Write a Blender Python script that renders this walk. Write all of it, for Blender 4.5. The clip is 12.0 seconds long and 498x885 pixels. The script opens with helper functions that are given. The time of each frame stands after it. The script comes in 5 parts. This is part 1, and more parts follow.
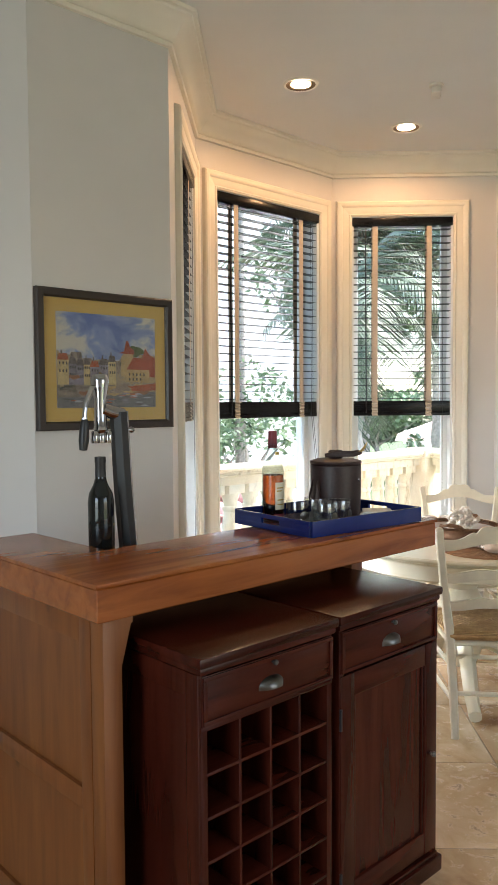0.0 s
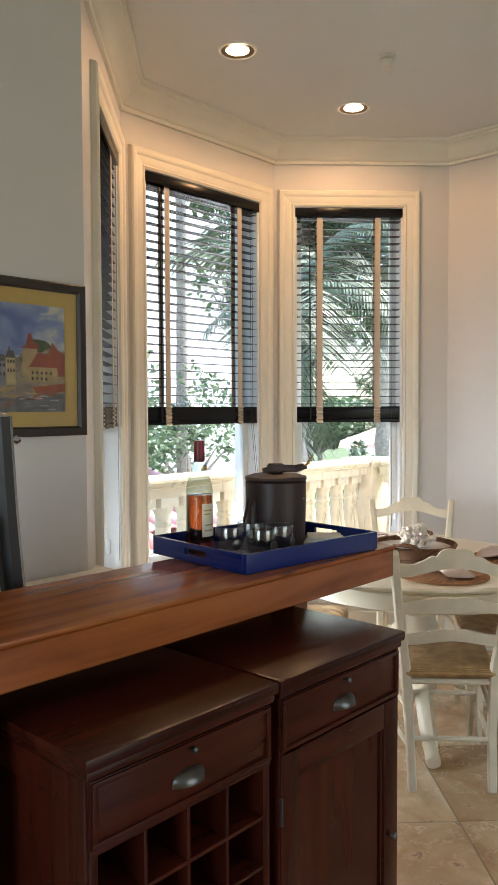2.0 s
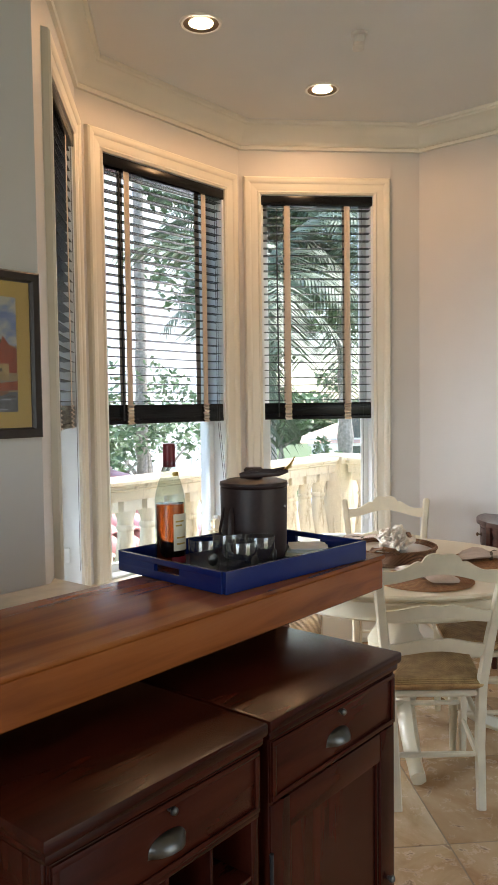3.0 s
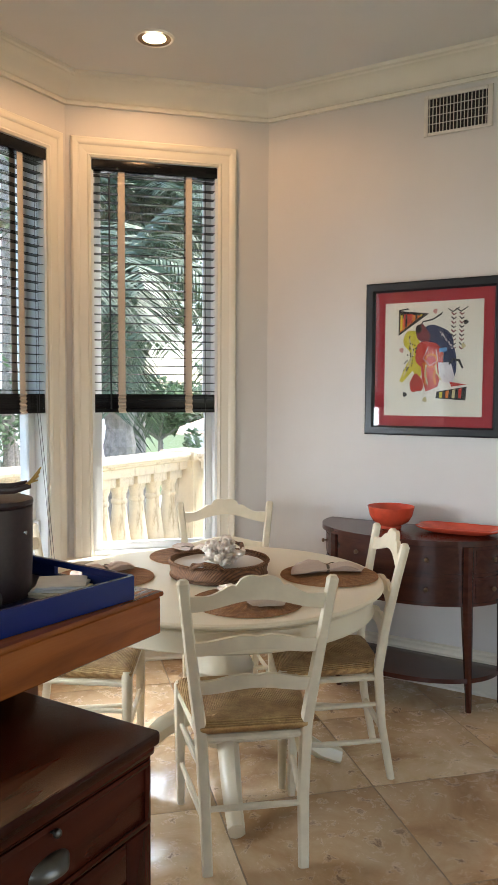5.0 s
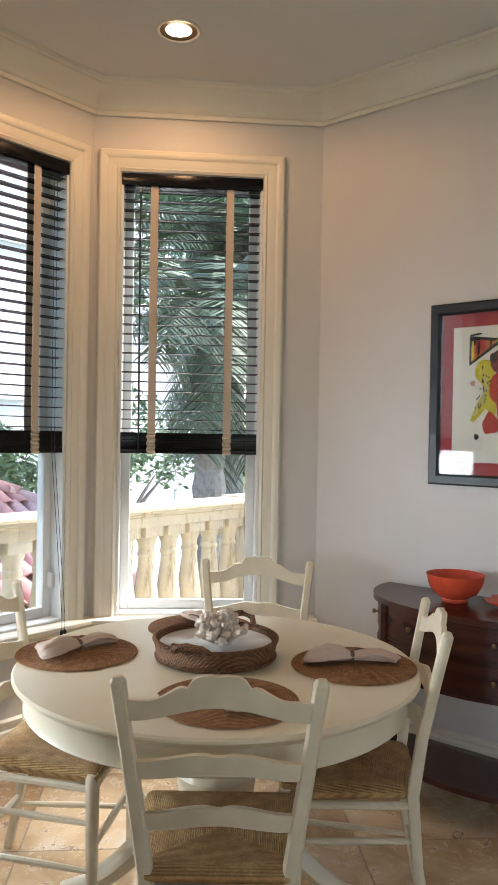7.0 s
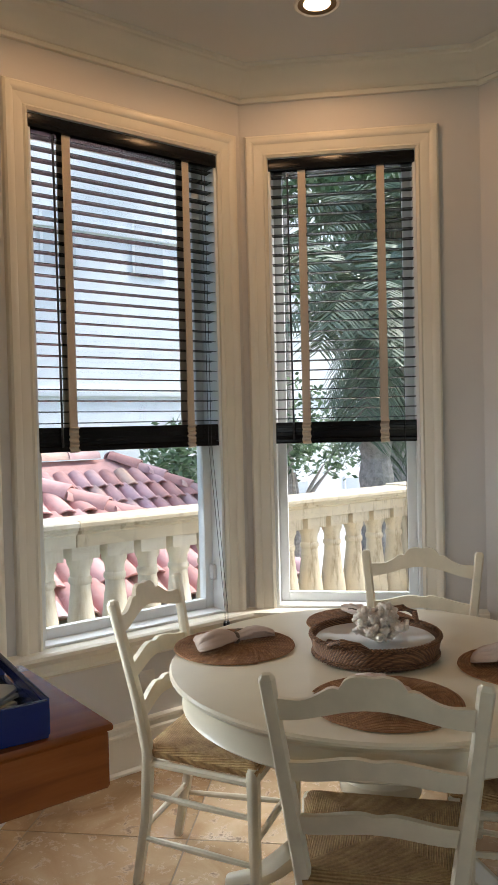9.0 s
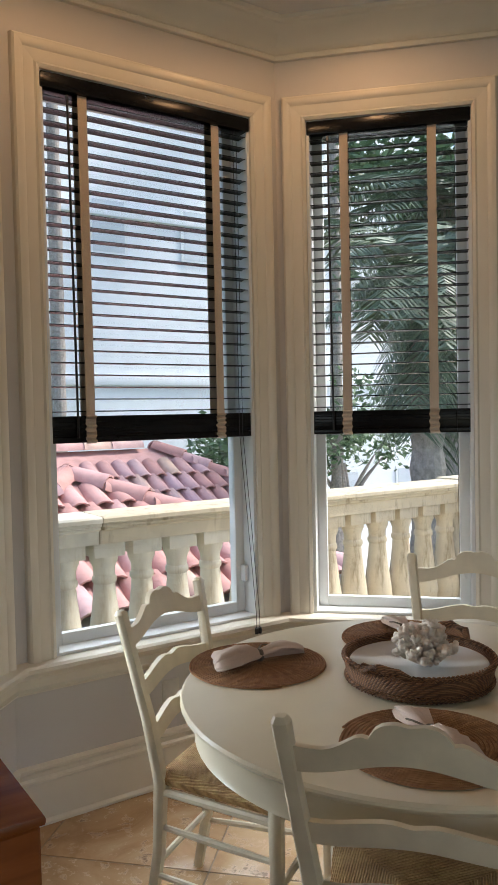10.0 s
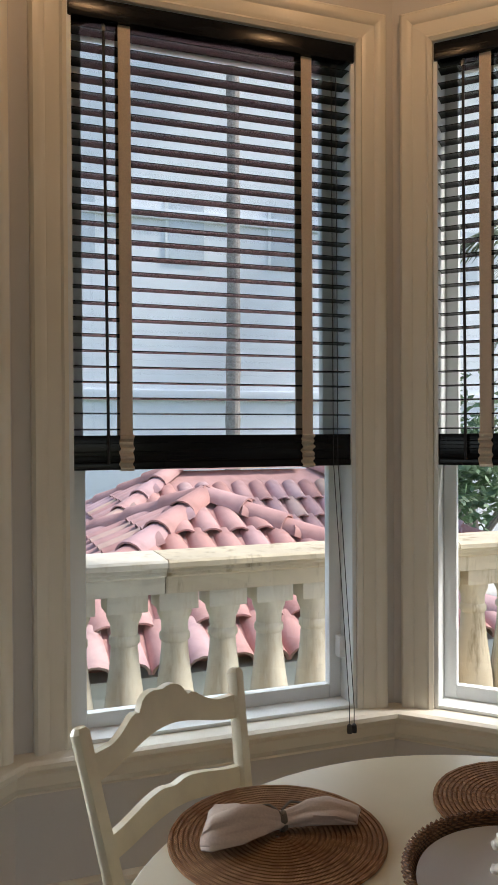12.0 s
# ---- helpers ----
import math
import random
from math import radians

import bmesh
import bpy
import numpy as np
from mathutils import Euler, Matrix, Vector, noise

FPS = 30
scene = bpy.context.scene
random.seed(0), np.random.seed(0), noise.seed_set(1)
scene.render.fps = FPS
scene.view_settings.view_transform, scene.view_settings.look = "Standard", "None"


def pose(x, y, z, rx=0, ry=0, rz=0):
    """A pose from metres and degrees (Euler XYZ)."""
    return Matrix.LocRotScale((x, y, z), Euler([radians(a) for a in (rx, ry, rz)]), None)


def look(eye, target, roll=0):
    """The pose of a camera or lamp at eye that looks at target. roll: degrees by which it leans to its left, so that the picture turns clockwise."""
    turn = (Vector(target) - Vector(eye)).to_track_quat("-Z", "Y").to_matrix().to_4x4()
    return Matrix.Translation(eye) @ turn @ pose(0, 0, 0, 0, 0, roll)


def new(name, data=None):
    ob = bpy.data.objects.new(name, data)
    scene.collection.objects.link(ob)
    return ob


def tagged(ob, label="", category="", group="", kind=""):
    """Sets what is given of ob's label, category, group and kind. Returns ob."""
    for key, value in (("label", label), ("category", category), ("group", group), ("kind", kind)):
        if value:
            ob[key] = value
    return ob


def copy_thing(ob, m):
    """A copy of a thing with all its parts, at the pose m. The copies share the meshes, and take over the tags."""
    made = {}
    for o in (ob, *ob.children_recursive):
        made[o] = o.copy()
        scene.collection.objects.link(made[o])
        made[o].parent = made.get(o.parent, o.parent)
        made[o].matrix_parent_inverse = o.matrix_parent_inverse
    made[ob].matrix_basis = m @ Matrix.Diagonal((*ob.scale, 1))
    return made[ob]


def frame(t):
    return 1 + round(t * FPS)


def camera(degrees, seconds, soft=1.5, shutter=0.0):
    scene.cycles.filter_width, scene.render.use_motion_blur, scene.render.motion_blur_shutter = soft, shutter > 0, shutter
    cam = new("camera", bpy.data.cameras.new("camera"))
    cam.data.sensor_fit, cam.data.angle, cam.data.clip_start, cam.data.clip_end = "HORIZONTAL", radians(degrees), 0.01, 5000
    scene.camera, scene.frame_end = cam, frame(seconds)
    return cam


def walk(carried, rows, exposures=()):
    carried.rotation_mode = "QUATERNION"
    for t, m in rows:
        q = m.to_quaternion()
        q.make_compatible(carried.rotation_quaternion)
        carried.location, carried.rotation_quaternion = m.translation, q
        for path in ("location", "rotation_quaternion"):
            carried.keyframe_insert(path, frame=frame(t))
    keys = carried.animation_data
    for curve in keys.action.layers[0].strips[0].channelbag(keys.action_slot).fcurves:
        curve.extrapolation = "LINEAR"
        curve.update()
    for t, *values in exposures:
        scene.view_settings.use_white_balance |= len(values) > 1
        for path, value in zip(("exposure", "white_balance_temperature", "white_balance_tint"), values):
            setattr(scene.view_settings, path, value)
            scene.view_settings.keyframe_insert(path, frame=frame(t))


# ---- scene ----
cam = camera(36.1, 12.0)
PATH = [
    (0, (0.352, 0.22, 1.482), (1.717, 1.678, 1.376), -0.4),
    (0.5, (0.4, 0.34, 1.469), (1.866, 1.697, 1.373), -0.7),
    (1, (0.509, 0.416, 1.465), (1.999, 1.747, 1.365), -0.5),
    (1.5, (0.638, 0.476, 1.481), (2.113, 1.824, 1.395), -0.3),
    (2, (0.707, 0.509, 1.474), (2.176, 1.863, 1.384), -0.2),
    (2.5, (0.763, 0.581, 1.464), (2.256, 1.909, 1.37), -0.5),
    (2.7, (0.791, 0.624, 1.47), (2.302, 1.931, 1.373), -0.6),
    (4.5, (1.181, 0.79, 1.494), (2.828, 1.919, 1.373), -0.3),
    (5, (1.361, 0.726, 1.489), (3.071, 1.754, 1.361), 0.3),
    (5.5, (1.562, 0.744, 1.491), (3.376, 1.576, 1.367), 0.2),
    (6, (1.761, 0.742, 1.543), (3.567, 1.593, 1.426), -0.7),
    (6.5, (1.915, 0.747, 1.515), (3.609, 1.807, 1.435), 0.1),
    (7, (2.056, 0.727, 1.485), (3.586, 2.014, 1.462), 1.0),
    (7.5, (2.115, 0.72, 1.482), (3.532, 2.131, 1.469), 0.1),
    (9.5, (2.212, 0.792, 1.477), (3.366, 2.425, 1.414), -1.3),
    (10, (2.397, 0.944, 1.476), (3.498, 2.612, 1.402), -1.2),
    (10.5, (2.57, 1.069, 1.491), (3.635, 2.76, 1.417), -1.0),
    (11, (2.792, 1.186, 1.488), (3.709, 2.963, 1.44), -0.3),
    (11.5, (2.98, 1.285, 1.489), (3.727, 3.14, 1.453), -0.0),
    (12, (3.084, 1.459, 1.485), (3.748, 3.346, 1.462), -0.3),
]
EXPOSURES = [(0.0, 2.68), (2.5, 2.34), (4.5, 2.3), (6.0, 2.4), (7.0, 2.0), (7.5, 1.85), (9.5, 1.4), (12.0, 1.0)]
walk(cam, [(t, look(eye, target, roll)) for t, eye, target, roll in PATH], EXPOSURES)

# ---------------------------------------------------------------- world and lights
world = bpy.data.worlds.new("sky")
scene.world = world
world.use_nodes = True
wn = world.node_tree.nodes
sky = wn.new("ShaderNodeTexSky")
sky.sky_type = "NISHITA"
sky.sun_disc = False
sky.sun_elevation, sky.sun_rotation = radians(50), radians(107)
sky.air_density, sky.dust_density, sky.ozone_density = 1.0, 1.6, 1.0
world.node_tree.links.new(sky.outputs[0], wn["Background"].inputs[0])
wn["Background"].inputs[1].default_value = 0.15

sun = new("sun", bpy.data.lights.new("sun", "SUN"))
sun.data.energy, sun.data.angle, sun.data.color = 2.0, radians(8), (1.0, 0.95, 0.88)
sun.matrix_world = look((20 * 0.953 * 0.643, -20 * 0.303 * 0.643, 20 * 0.766), (0, 0, 0))


def window_light(name, eye, target, w, h, energy, color):
    lamp = bpy.data.lights.new(name, "AREA")
    lamp.shape, lamp.size, lamp.size_y, lamp.energy, lamp.color = "RECTANGLE", w, h, energy, color
    ob = new(name, lamp)
    ob.matrix_world = look(eye, target)
    return ob


# through the two large openings behind the walker, out of view: west daylight, an added warm fill from the south
window_light("daylight_west", (-2.62, 0.6, 1.35), (5, 0.6, 1.2), 2.0, 2.1, 8, (0.82, 0.91, 1.0))
window_light("warm_fill_south", (2.2, -2.62, 1.35), (2.2, 5, 1.2), 2.4, 2.1, 1.9, (1.0, 0.84, 0.62))
# sky light through the clear lower half of each bay window: place, way it looks, drop, width, power, spread
for lamp_name, (wx, wy), (nx, ny), drop, span, power, cone in (
        ("sky_bay_west", (2.68, 3.37), (0.707, -0.707), 0.10, 0.60, 1.7, 84),
        ("sky_bay_north", (3.77, 3.80), (0, -1), 1.35, 0.82, 1.35, 72),
        ("sky_bay_east", (4.83, 3.35), (-0.707, -0.707), 1.35, 0.60, 0.9, 72)):
    pane_light = window_light(lamp_name, (wx, wy, 1.05), (wx + nx, wy + ny, 1.05 - drop), span, 0.66, power, (0.84, 0.93, 1.0))
    pane_light.data.spread = radians(cone)


# ---------------------------------------------------------------- materials
def mat(name):
    m = bpy.data.materials.new(name)
    m.use_nodes = True
    t = m.node_tree
    return m, t, t.nodes["Principled BSDF"]


def node(t, kind, **values):
    n = t.nodes.new(kind)
    for k, v in values.items():
        n.inputs[k].default_value = v
    return n


def ramp(t, fac, stops):
    r = t.nodes.new("ShaderNodeValToRGB")
    e = r.color_ramp.elements
    e[0].position, e[0].color = stops[0][0], (*stops[0][1], 1)
    e[1].position, e[1].color = stops[-1][0], (*stops[-1][1], 1)
    for p, c in stops[1:-1]:
        x = e.new(p)
        x.color = (*c, 1)
    t.links.new(fac, r.inputs[0])
    return r.outputs[0]


def coords(t, scale=(1, 1, 1), rot=(0, 0, 0)):
    c = t.nodes.new("ShaderNodeTexCoord")
    m = t.nodes.new("ShaderNodeMapping")
    m.inputs["Scale"].default_value = scale
    m.inputs["Rotation"].default_value = rot
    t.links.new(c.outputs["Object"], m.inputs[0])
    return m.outputs[0]


def bump(t, b, height, strength, distance):
    n = t.nodes.new("ShaderNodeBump")
    n.inputs["Strength"].default_value = strength
    n.inputs["Distance"].default_value = distance
    t.links.new(height, n.inputs["Height"])
    t.links.new(n.outputs[0], b.inputs["Normal"])


def noise_tex(t, vec, scale, detail=4, rough=0.55, distortion=0.0):
    n = node(t, "ShaderNodeTexNoise", Scale=scale, Detail=detail, Roughness=rough, Distortion=distortion)
    t.links.new(vec, n.inputs["Vector"])
    return n.outputs[0]


def painted(name, c, rough=0.5, var=0.06, relief=0.15, coarse=2.0, fine=180.0):
    """Paint: two scales of slight unevenness and a roller's stipple."""
    m, t, b = mat(name)
    v = coords(t)
    lo, hi = tuple(x * (1 - var) for x in c), tuple(min(1, x * (1 + var)) for x in c)
    col = ramp(t, noise_tex(t, v, coarse), [(0.3, lo), (0.7, hi)])
    t.links.new(col, b.inputs["Base Color"])
    b.inputs["Roughness"].default_value = rough
    bump(t, b, noise_tex(t, v, fine, 2), relief, 0.001)
    return m


def plain(name, c, rough=0.5, metal=0.0, var=0.1, scale=30.0, relief=0.1):
    m, t, b = mat(name)
    v = coords(t)
    n = noise_tex(t, v, scale)
    t.links.new(ramp(t, n, [(0.25, tuple(x * (1 - var) for x in c)), (0.75, tuple(min(1, x * (1 + var)) for x in c))]), b.inputs["Base Color"])
    b.inputs["Roughness"].default_value, b.inputs["Metallic"].default_value = rough, metal
    bump(t, b, n, relief, 0.001)
    return m


def wood(name, dark, mid, light, rough=0.3, along="X", scale=1.0, knots=False):
    m, t, b = mat(name)
    s = {"X": (1.2, 14, 14), "Y": (14, 1.2, 14), "Z": (14, 14, 1.2)}[along]
    v = coords(t, tuple(k * scale for k in s))
    n = noise_tex(t, v, 1.6, 6, 0.6, 0.6)
    col = ramp(t, n, [(0.25, dark), (0.5, mid), (0.78, light)])
    big = noise_tex(t, coords(t), 3.0, 2)
    mix = t.nodes.new("ShaderNodeMix")
    mix.data_type, mix.blend_type = "RGBA", "MULTIPLY"
    mix.inputs[0].default_value = 0.55
    t.links.new(col, mix.inputs[6])
    t.links.new(ramp(t, big, [(0.3, (0.7, 0.66, 0.62)), (0.7, (1, 1, 1))]), mix.inputs[7])
    out = mix.outputs[2]
    if knots:
        w = node(t, "ShaderNodeTexVoronoi", Scale=3.3)
        t.links.new(coords(t, (0.7, 1.6, 1.3) if along == "X" else (1.6, 1.6, 0.8)), w.inputs["Vector"])
        k = ramp(t, w.outputs["Distance"], [(0.05, (0.22, 0.10, 0.05)), (0.11, (1, 1, 1))])
        m2 = t.nodes.new("ShaderNodeMix")
        m2.data_type, m2.blend_type = "RGBA", "MULTIPLY"
        m2.inputs[0].default_value = 0.8
        t.links.new(out, m2.inputs[6])
        t.links.new(k, m2.inputs[7])
        out = m2.outputs[2]
    t.links.new(out, b.inputs["Base Color"])
    b.inputs["Roughness"].default_value = rough
    if "mahogany" in name or "blind" in name:
        b.inputs["Specular IOR Level"].default_value = 0.22
    bump(t, b, n, 0.12, 0.002)
    return m


def glass_mat(name, c=(1, 1, 1), rough=0.0, ior=1.45):
    m, t, b = mat(name)
    b.inputs["Base Color"].default_value = (*c, 1)
    b.inputs["Roughness"].default_value, b.inputs["IOR"].default_value = rough, ior
    b.inputs["Transmission Weight"].default_value = 1.0
    return m


def thin_glass(name, tint=(0.95, 0.97, 0.97), gloss=0.045, rim=0.55):
    """Thin clear glass: straight through, with a mirror gloss that grows towards the edges."""
    m, t, b = mat(name)
    tr = t.nodes.new("ShaderNodeBsdfTransparent")
    tr.inputs[0].default_value = (*tint, 1)
    gl = t.nodes.new("ShaderNodeBsdfGlossy")
    gl.inputs["Roughness"].default_value = 0.03
    lw = t.nodes.new("ShaderNodeLayerWeight")
    lw.inputs[0].default_value = 0.5
    pw = t.nodes.new("ShaderNodeMath")
    pw.operation = "POWER"
    pw.inputs[1].default_value = 3.5
    t.links.new(lw.outputs["Facing"], pw.inputs[0])
    fr = t.nodes.new("ShaderNodeMath")
    fr.operation = "MULTIPLY_ADD"
    fr.inputs[1].default_value, fr.inputs[2].default_value = rim, gloss
    t.links.new(pw.outputs[0], fr.inputs[0])
    mx = t.nodes.new("ShaderNodeMixShader")
    t.links.new(fr.outputs[0], mx.inputs[0])
    t.links.new(tr.outputs[0], mx.inputs[1])
    t.links.new(gl.outputs[0], mx.inputs[2])
    t.links.new(mx.outputs[0], t.nodes["Material Output"].inputs["Surface"])
    return m


def rush_mat():
    """Woven rush: four wedges of strands running parallel to the rails."""
    m, t, b = mat("woven_rush")
    c = t.nodes.new("ShaderNodeTexCoord")
    s = t.nodes.new("ShaderNodeSeparateXYZ")
    t.links.new(c.outputs["Object"], s.inputs[0])

    def op(kind, a, bb=None):
        n = t.nodes.new("ShaderNodeMath")
        n.operation = kind
        for i, x in enumerate((a, bb)):
            if x is None:
                continue
            if isinstance(x, (int, float)):
                n.inputs[i].default_value = x
            else:
                t.links.new(x, n.inputs[i])
        return n.outputs[0]

    ax = op("ABSOLUTE", s.outputs[0])
    ay = op("ABSOLUTE", op("SUBTRACT", s.outputs[1], 0.245))
    d = op("MAXIMUM", ax, op("MULTIPLY", ay, 1.06))
    wv = op("SINE", op("MULTIPLY", d, 2 * math.pi / 0.0058))
    z = op("SINE", op("MULTIPLY", s.outputs[2], 400))
    n = noise_tex(t, c.outputs["Object"], 22, 3)
    n2 = noise_tex(t, c.outputs["Object"], 160, 2)
    tone = op("ADD", op("MULTIPLY", wv, 0.09), op("ADD", op("MULTIPLY", n, 0.6), op("MULTIPLY", n2, 0.35)))
    t.links.new(ramp(t, tone, [(0.2, (0.22, 0.11, 0.04)), (0.5, (0.50, 0.30, 0.12)), (0.75, (0.68, 0.47, 0.22))]), b.inputs["Base Color"])
    b.inputs["Roughness"].default_value = 0.75
    bump(t, b, op("ADD", wv, op("MULTIPLY", z, 0.0)), 0.8, 0.003)
    return m


def travertine():
    m, t, b = mat("travertine_tile")
    oi = t.nodes.new("ShaderNodeObjectInfo")
    c = t.nodes.new("ShaderNodeTexCoord")
    add = t.nodes.new("ShaderNodeVectorMath")
    sc = t.nodes.new("ShaderNodeVectorMath")
    sc.operation = "SCALE"
    sc.inputs[0].default_value = (17.0, 31.0, 7.0)
    t.links.new(oi.outputs["Random"], sc.inputs["Scale"])
    t.links.new(c.outputs["Object"], add.inputs[0])
    t.links.new(sc.outputs[0], add.inputs[1])
    v = add.outputs[0]
    n1 = noise_tex(t, v, 3.2, 7, 0.62, 0.8)
    n2 = noise_tex(t, v, 17, 6, 0.7, 0.4)
    base = ramp(t, n1, [(0.3, (0.40, 0.26, 0.15)), (0.48, (0.58, 0.43, 0.28)), (0.7, (0.72, 0.60, 0.45))])
    tone = ramp(t, oi.outputs["Random"], [(0.0, (0.72, 0.60, 0.48)), (0.5, (0.95, 0.84, 0.72)), (1.0, (1.12, 1.08, 1.0))])
    mx = t.nodes.new("ShaderNodeMix")
    mx.data_type, mx.blend_type = "RGBA", "MULTIPLY"
    mx.inputs[0].default_value = 1.0
    t.links.new(base, mx.inputs[6])
    t.links.new(tone, mx.inputs[7])
    pits = ramp(t, n2, [(0.34, (0.26, 0.17, 0.10)), (0.41, (1, 1, 1))])
    m2 = t.nodes.new("ShaderNodeMix")
    m2.data_type, m2.blend_type = "RGBA", "MULTIPLY"
    m2.inputs[0].default_value = 0.75
    t.links.new(mx.outputs[2], m2.inputs[6])
    t.links.new(pits, m2.inputs[7])
    t.links.new(m2.outputs[2], b.inputs["Base Color"])
    t.links.new(ramp(t, n2, [(0.3, (0.55, 0.55, 0.55)), (0.5, (0.15, 0.15, 0.15))]), b.inputs["Roughness"])
    bump(t, b, n2, 0.25, 0.003)
    return m


def woven(name, dark, light, sx, sz, rough=0.7):
    """Wicker: over-and-under weave with unevenness."""
    m, t, b = mat(name)
    v = coords(t)
    w1 = node(t, "ShaderNodeTexWave", Scale=sz, Distortion=1.5, Detail=2)
    w1.bands_direction = "Z"
    t.links.new(v, w1.inputs["Vector"])
    w2 = node(t, "ShaderNodeTexWave", Scale=sx, Distortion=1.0, Detail=2)
    w2.bands_direction = "DIAGONAL"
    t.links.new(v, w2.inputs["Vector"])
    mu = t.nodes.new("ShaderNodeMath")
    mu.operation = "MULTIPLY"
    t.links.new(w1.outputs["Fac"], mu.inputs[0])
    t.links.new(w2.outputs["Fac"], mu.inputs[1])
    ad = t.nodes.new("ShaderNodeMath")
    ad.operation = "ADD"
    t.links.new(mu.outputs[0], ad.inputs[0])
    n = noise_tex(t, v, 40, 3)
    mm = t.nodes.new("ShaderNodeMath")
    mm.operation = "MULTIPLY"
    mm.inputs[1].default_value = 0.5
    t.links.new(n, mm.inputs[0])
    t.links.new(mm.outputs[0], ad.inputs[1])
    t.links.new(ramp(t, ad.outputs[0], [(0.2, dark), (0.75, light)]), b.inputs["Base Color"])
    b.inputs["Roughness"].default_value = rough
    bump(t, b, ad.outputs[0], 0.7, 0.004)
    return m


def tile_clay():
    m, t, b = mat("clay_roof_tile")
    oi = t.nodes.new("ShaderNodeObjectInfo")
    v = coords(t)
    n = noise_tex(t, v, 6, 5, 0.65)
    base = ramp(t, oi.outputs["Random"], [(0.0, (0.52, 0.26, 0.22)), (0.55, (0.60, 0.35, 0.32)), (0.8, (0.57, 0.37, 0.38)), (1.0, (0.66, 0.45, 0.33))])
    mx = t.nodes.new("ShaderNodeMix")
    mx.data_type, mx.blend_type = "RGBA", "MULTIPLY"
    mx.inputs[0].default_value = 0.8
    t.links.new(base, mx.inputs[6])
    t.links.new(ramp(t, n, [(0.3, (0.62, 0.6, 0.6)), (0.6, (1, 1, 1))]), mx.inputs[7])
    t.links.new(mx.outputs[2], b.inputs["Base Color"])
    b.inputs["Roughness"].default_value = 0.75
    bump(t, b, n, 0.3, 0.01)
    return m


def weathered_stone(name, c, dark):
    m, t, b = mat(name)
    v = coords(t)
    n = noise_tex(t, v, 5, 6, 0.65)
    st = noise_tex(t, coords(t, (6, 6, 1.0)), 2.2, 5, 0.7)
    mx = t.nodes.new("ShaderNodeMix")
    mx.data_type, mx.blend_type = "RGBA", "MULTIPLY"
    mx.inputs[0].default_value = 0.9
    t.links.new(ramp(t, n, [(0.3, tuple(x * 0.82 for x in c)), (0.6, c)]), mx.inputs[6])
    t.links.new(ramp(t, st, [(0.30, dark), (0.46, (1, 1, 1))]), mx.inputs[7])
    t.links.new(mx.outputs[2], b.inputs["Base Color"])
    b.inputs["Roughness"].default_value = 0.85
    bump(t, b, n, 0.4, 0.006)
    return m


def leaf_mat(name, dark, light):
    m, t, b = mat(name)
    g = t.nodes.new("ShaderNodeNewGeometry")
    t.links.new(ramp(t, g.outputs["Random Per Island"], [(0.0, dark), (1.0, light)]), b.inputs["Base Color"])
    b.inputs["Roughness"].default_value = 0.5
    return m


WALL = painted("wall_paint_warm_grey", (0.62, 0.592, 0.572), 0.55, 0.025, 0.12)
CEIL = painted("ceiling_paint", (0.70, 0.69, 0.665), 0.7, 0.02, 0.1)
TRIM = painted("cream_trim_paint", (0.76, 0.71, 0.61), 0.32, 0.03, 0.05, 4)
WHITE = painted("white_window_paint", (0.78, 0.80, 0.80), 0.35, 0.03, 0.05, 4)
CHAIR = painted("ivory_chair_paint", (0.72, 0.635, 0.475), 0.34, 0.07, 0.12, 14, 120)
TABLE = painted("cream_table_paint", (0.76, 0.68, 0.51), 0.28, 0.035, 0.05, 6, 90)
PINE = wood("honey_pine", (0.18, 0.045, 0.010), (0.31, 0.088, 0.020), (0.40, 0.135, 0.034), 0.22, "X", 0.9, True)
# same pine with upright grain; shade on the dim sides is in its darker colour
PINEZ_SHADED = wood("shaded_pine_upright", (0.13, 0.036, 0.006), (0.195, 0.060, 0.012), (0.26, 0.092, 0.020), 0.45, "Z", 0.9, True)
MAHO = wood("mahogany", (0.023, 0.0042, 0.0022), (0.048, 0.0085, 0.0042), (0.074, 0.0145, 0.0072), 0.27, "X", 0.8)
MAHOZ = wood("mahogany_upright", (0.023, 0.0042, 0.0022), (0.048, 0.0085, 0.0042), (0.074, 0.0145, 0.0072), 0.27, "Z", 0.8)
CHERRY = wood("cherry_console", (0.032, 0.008, 0.006), (0.060, 0.015, 0.010), (0.095, 0.026, 0.015), 0.26, "Y", 0.9)
SLAT = wood("blind_slat_espresso", (0.003, 0.0032, 0.0042), (0.006, 0.0062, 0.0078), (0.010, 0.0102, 0.0125), 0.22, "X", 1.0)
TAPE = plain("tan_ladder_tape", (0.58, 0.49, 0.40), 0.85, 0, 0.12, 300, 0.4)
CORD = plain("black_cord", (0.012, 0.012, 0.014), 0.5)
RUSH = rush_mat()
TRAV = travertine()
GROUT = plain("grout", (0.34, 0.26, 0.18), 0.9)
MARBLE = plain("cream_marble", (0.66, 0.60, 0.50), 0.2, 0, 0.2, 9)
PLACEMAT = woven("seagrass", (0.20, 0.085, 0.03), (0.48, 0.245, 0.10), 110, 60, 0.8)
WICKER = woven("dark_wicker", (0.075, 0.032, 0.016), (0.34, 0.165, 0.075), 60, 70, 0.6)
LINEN = plain("blush_linen", (0.58, 0.46, 0.385), 0.9, 0, 0.08, 220, 0.5)
TWINE = plain("twine", (0.14, 0.11, 0.08), 0.9)
PORCELAIN = plain("porcelain", (0.74, 0.74, 0.74), 0.12, 0, 0.02)
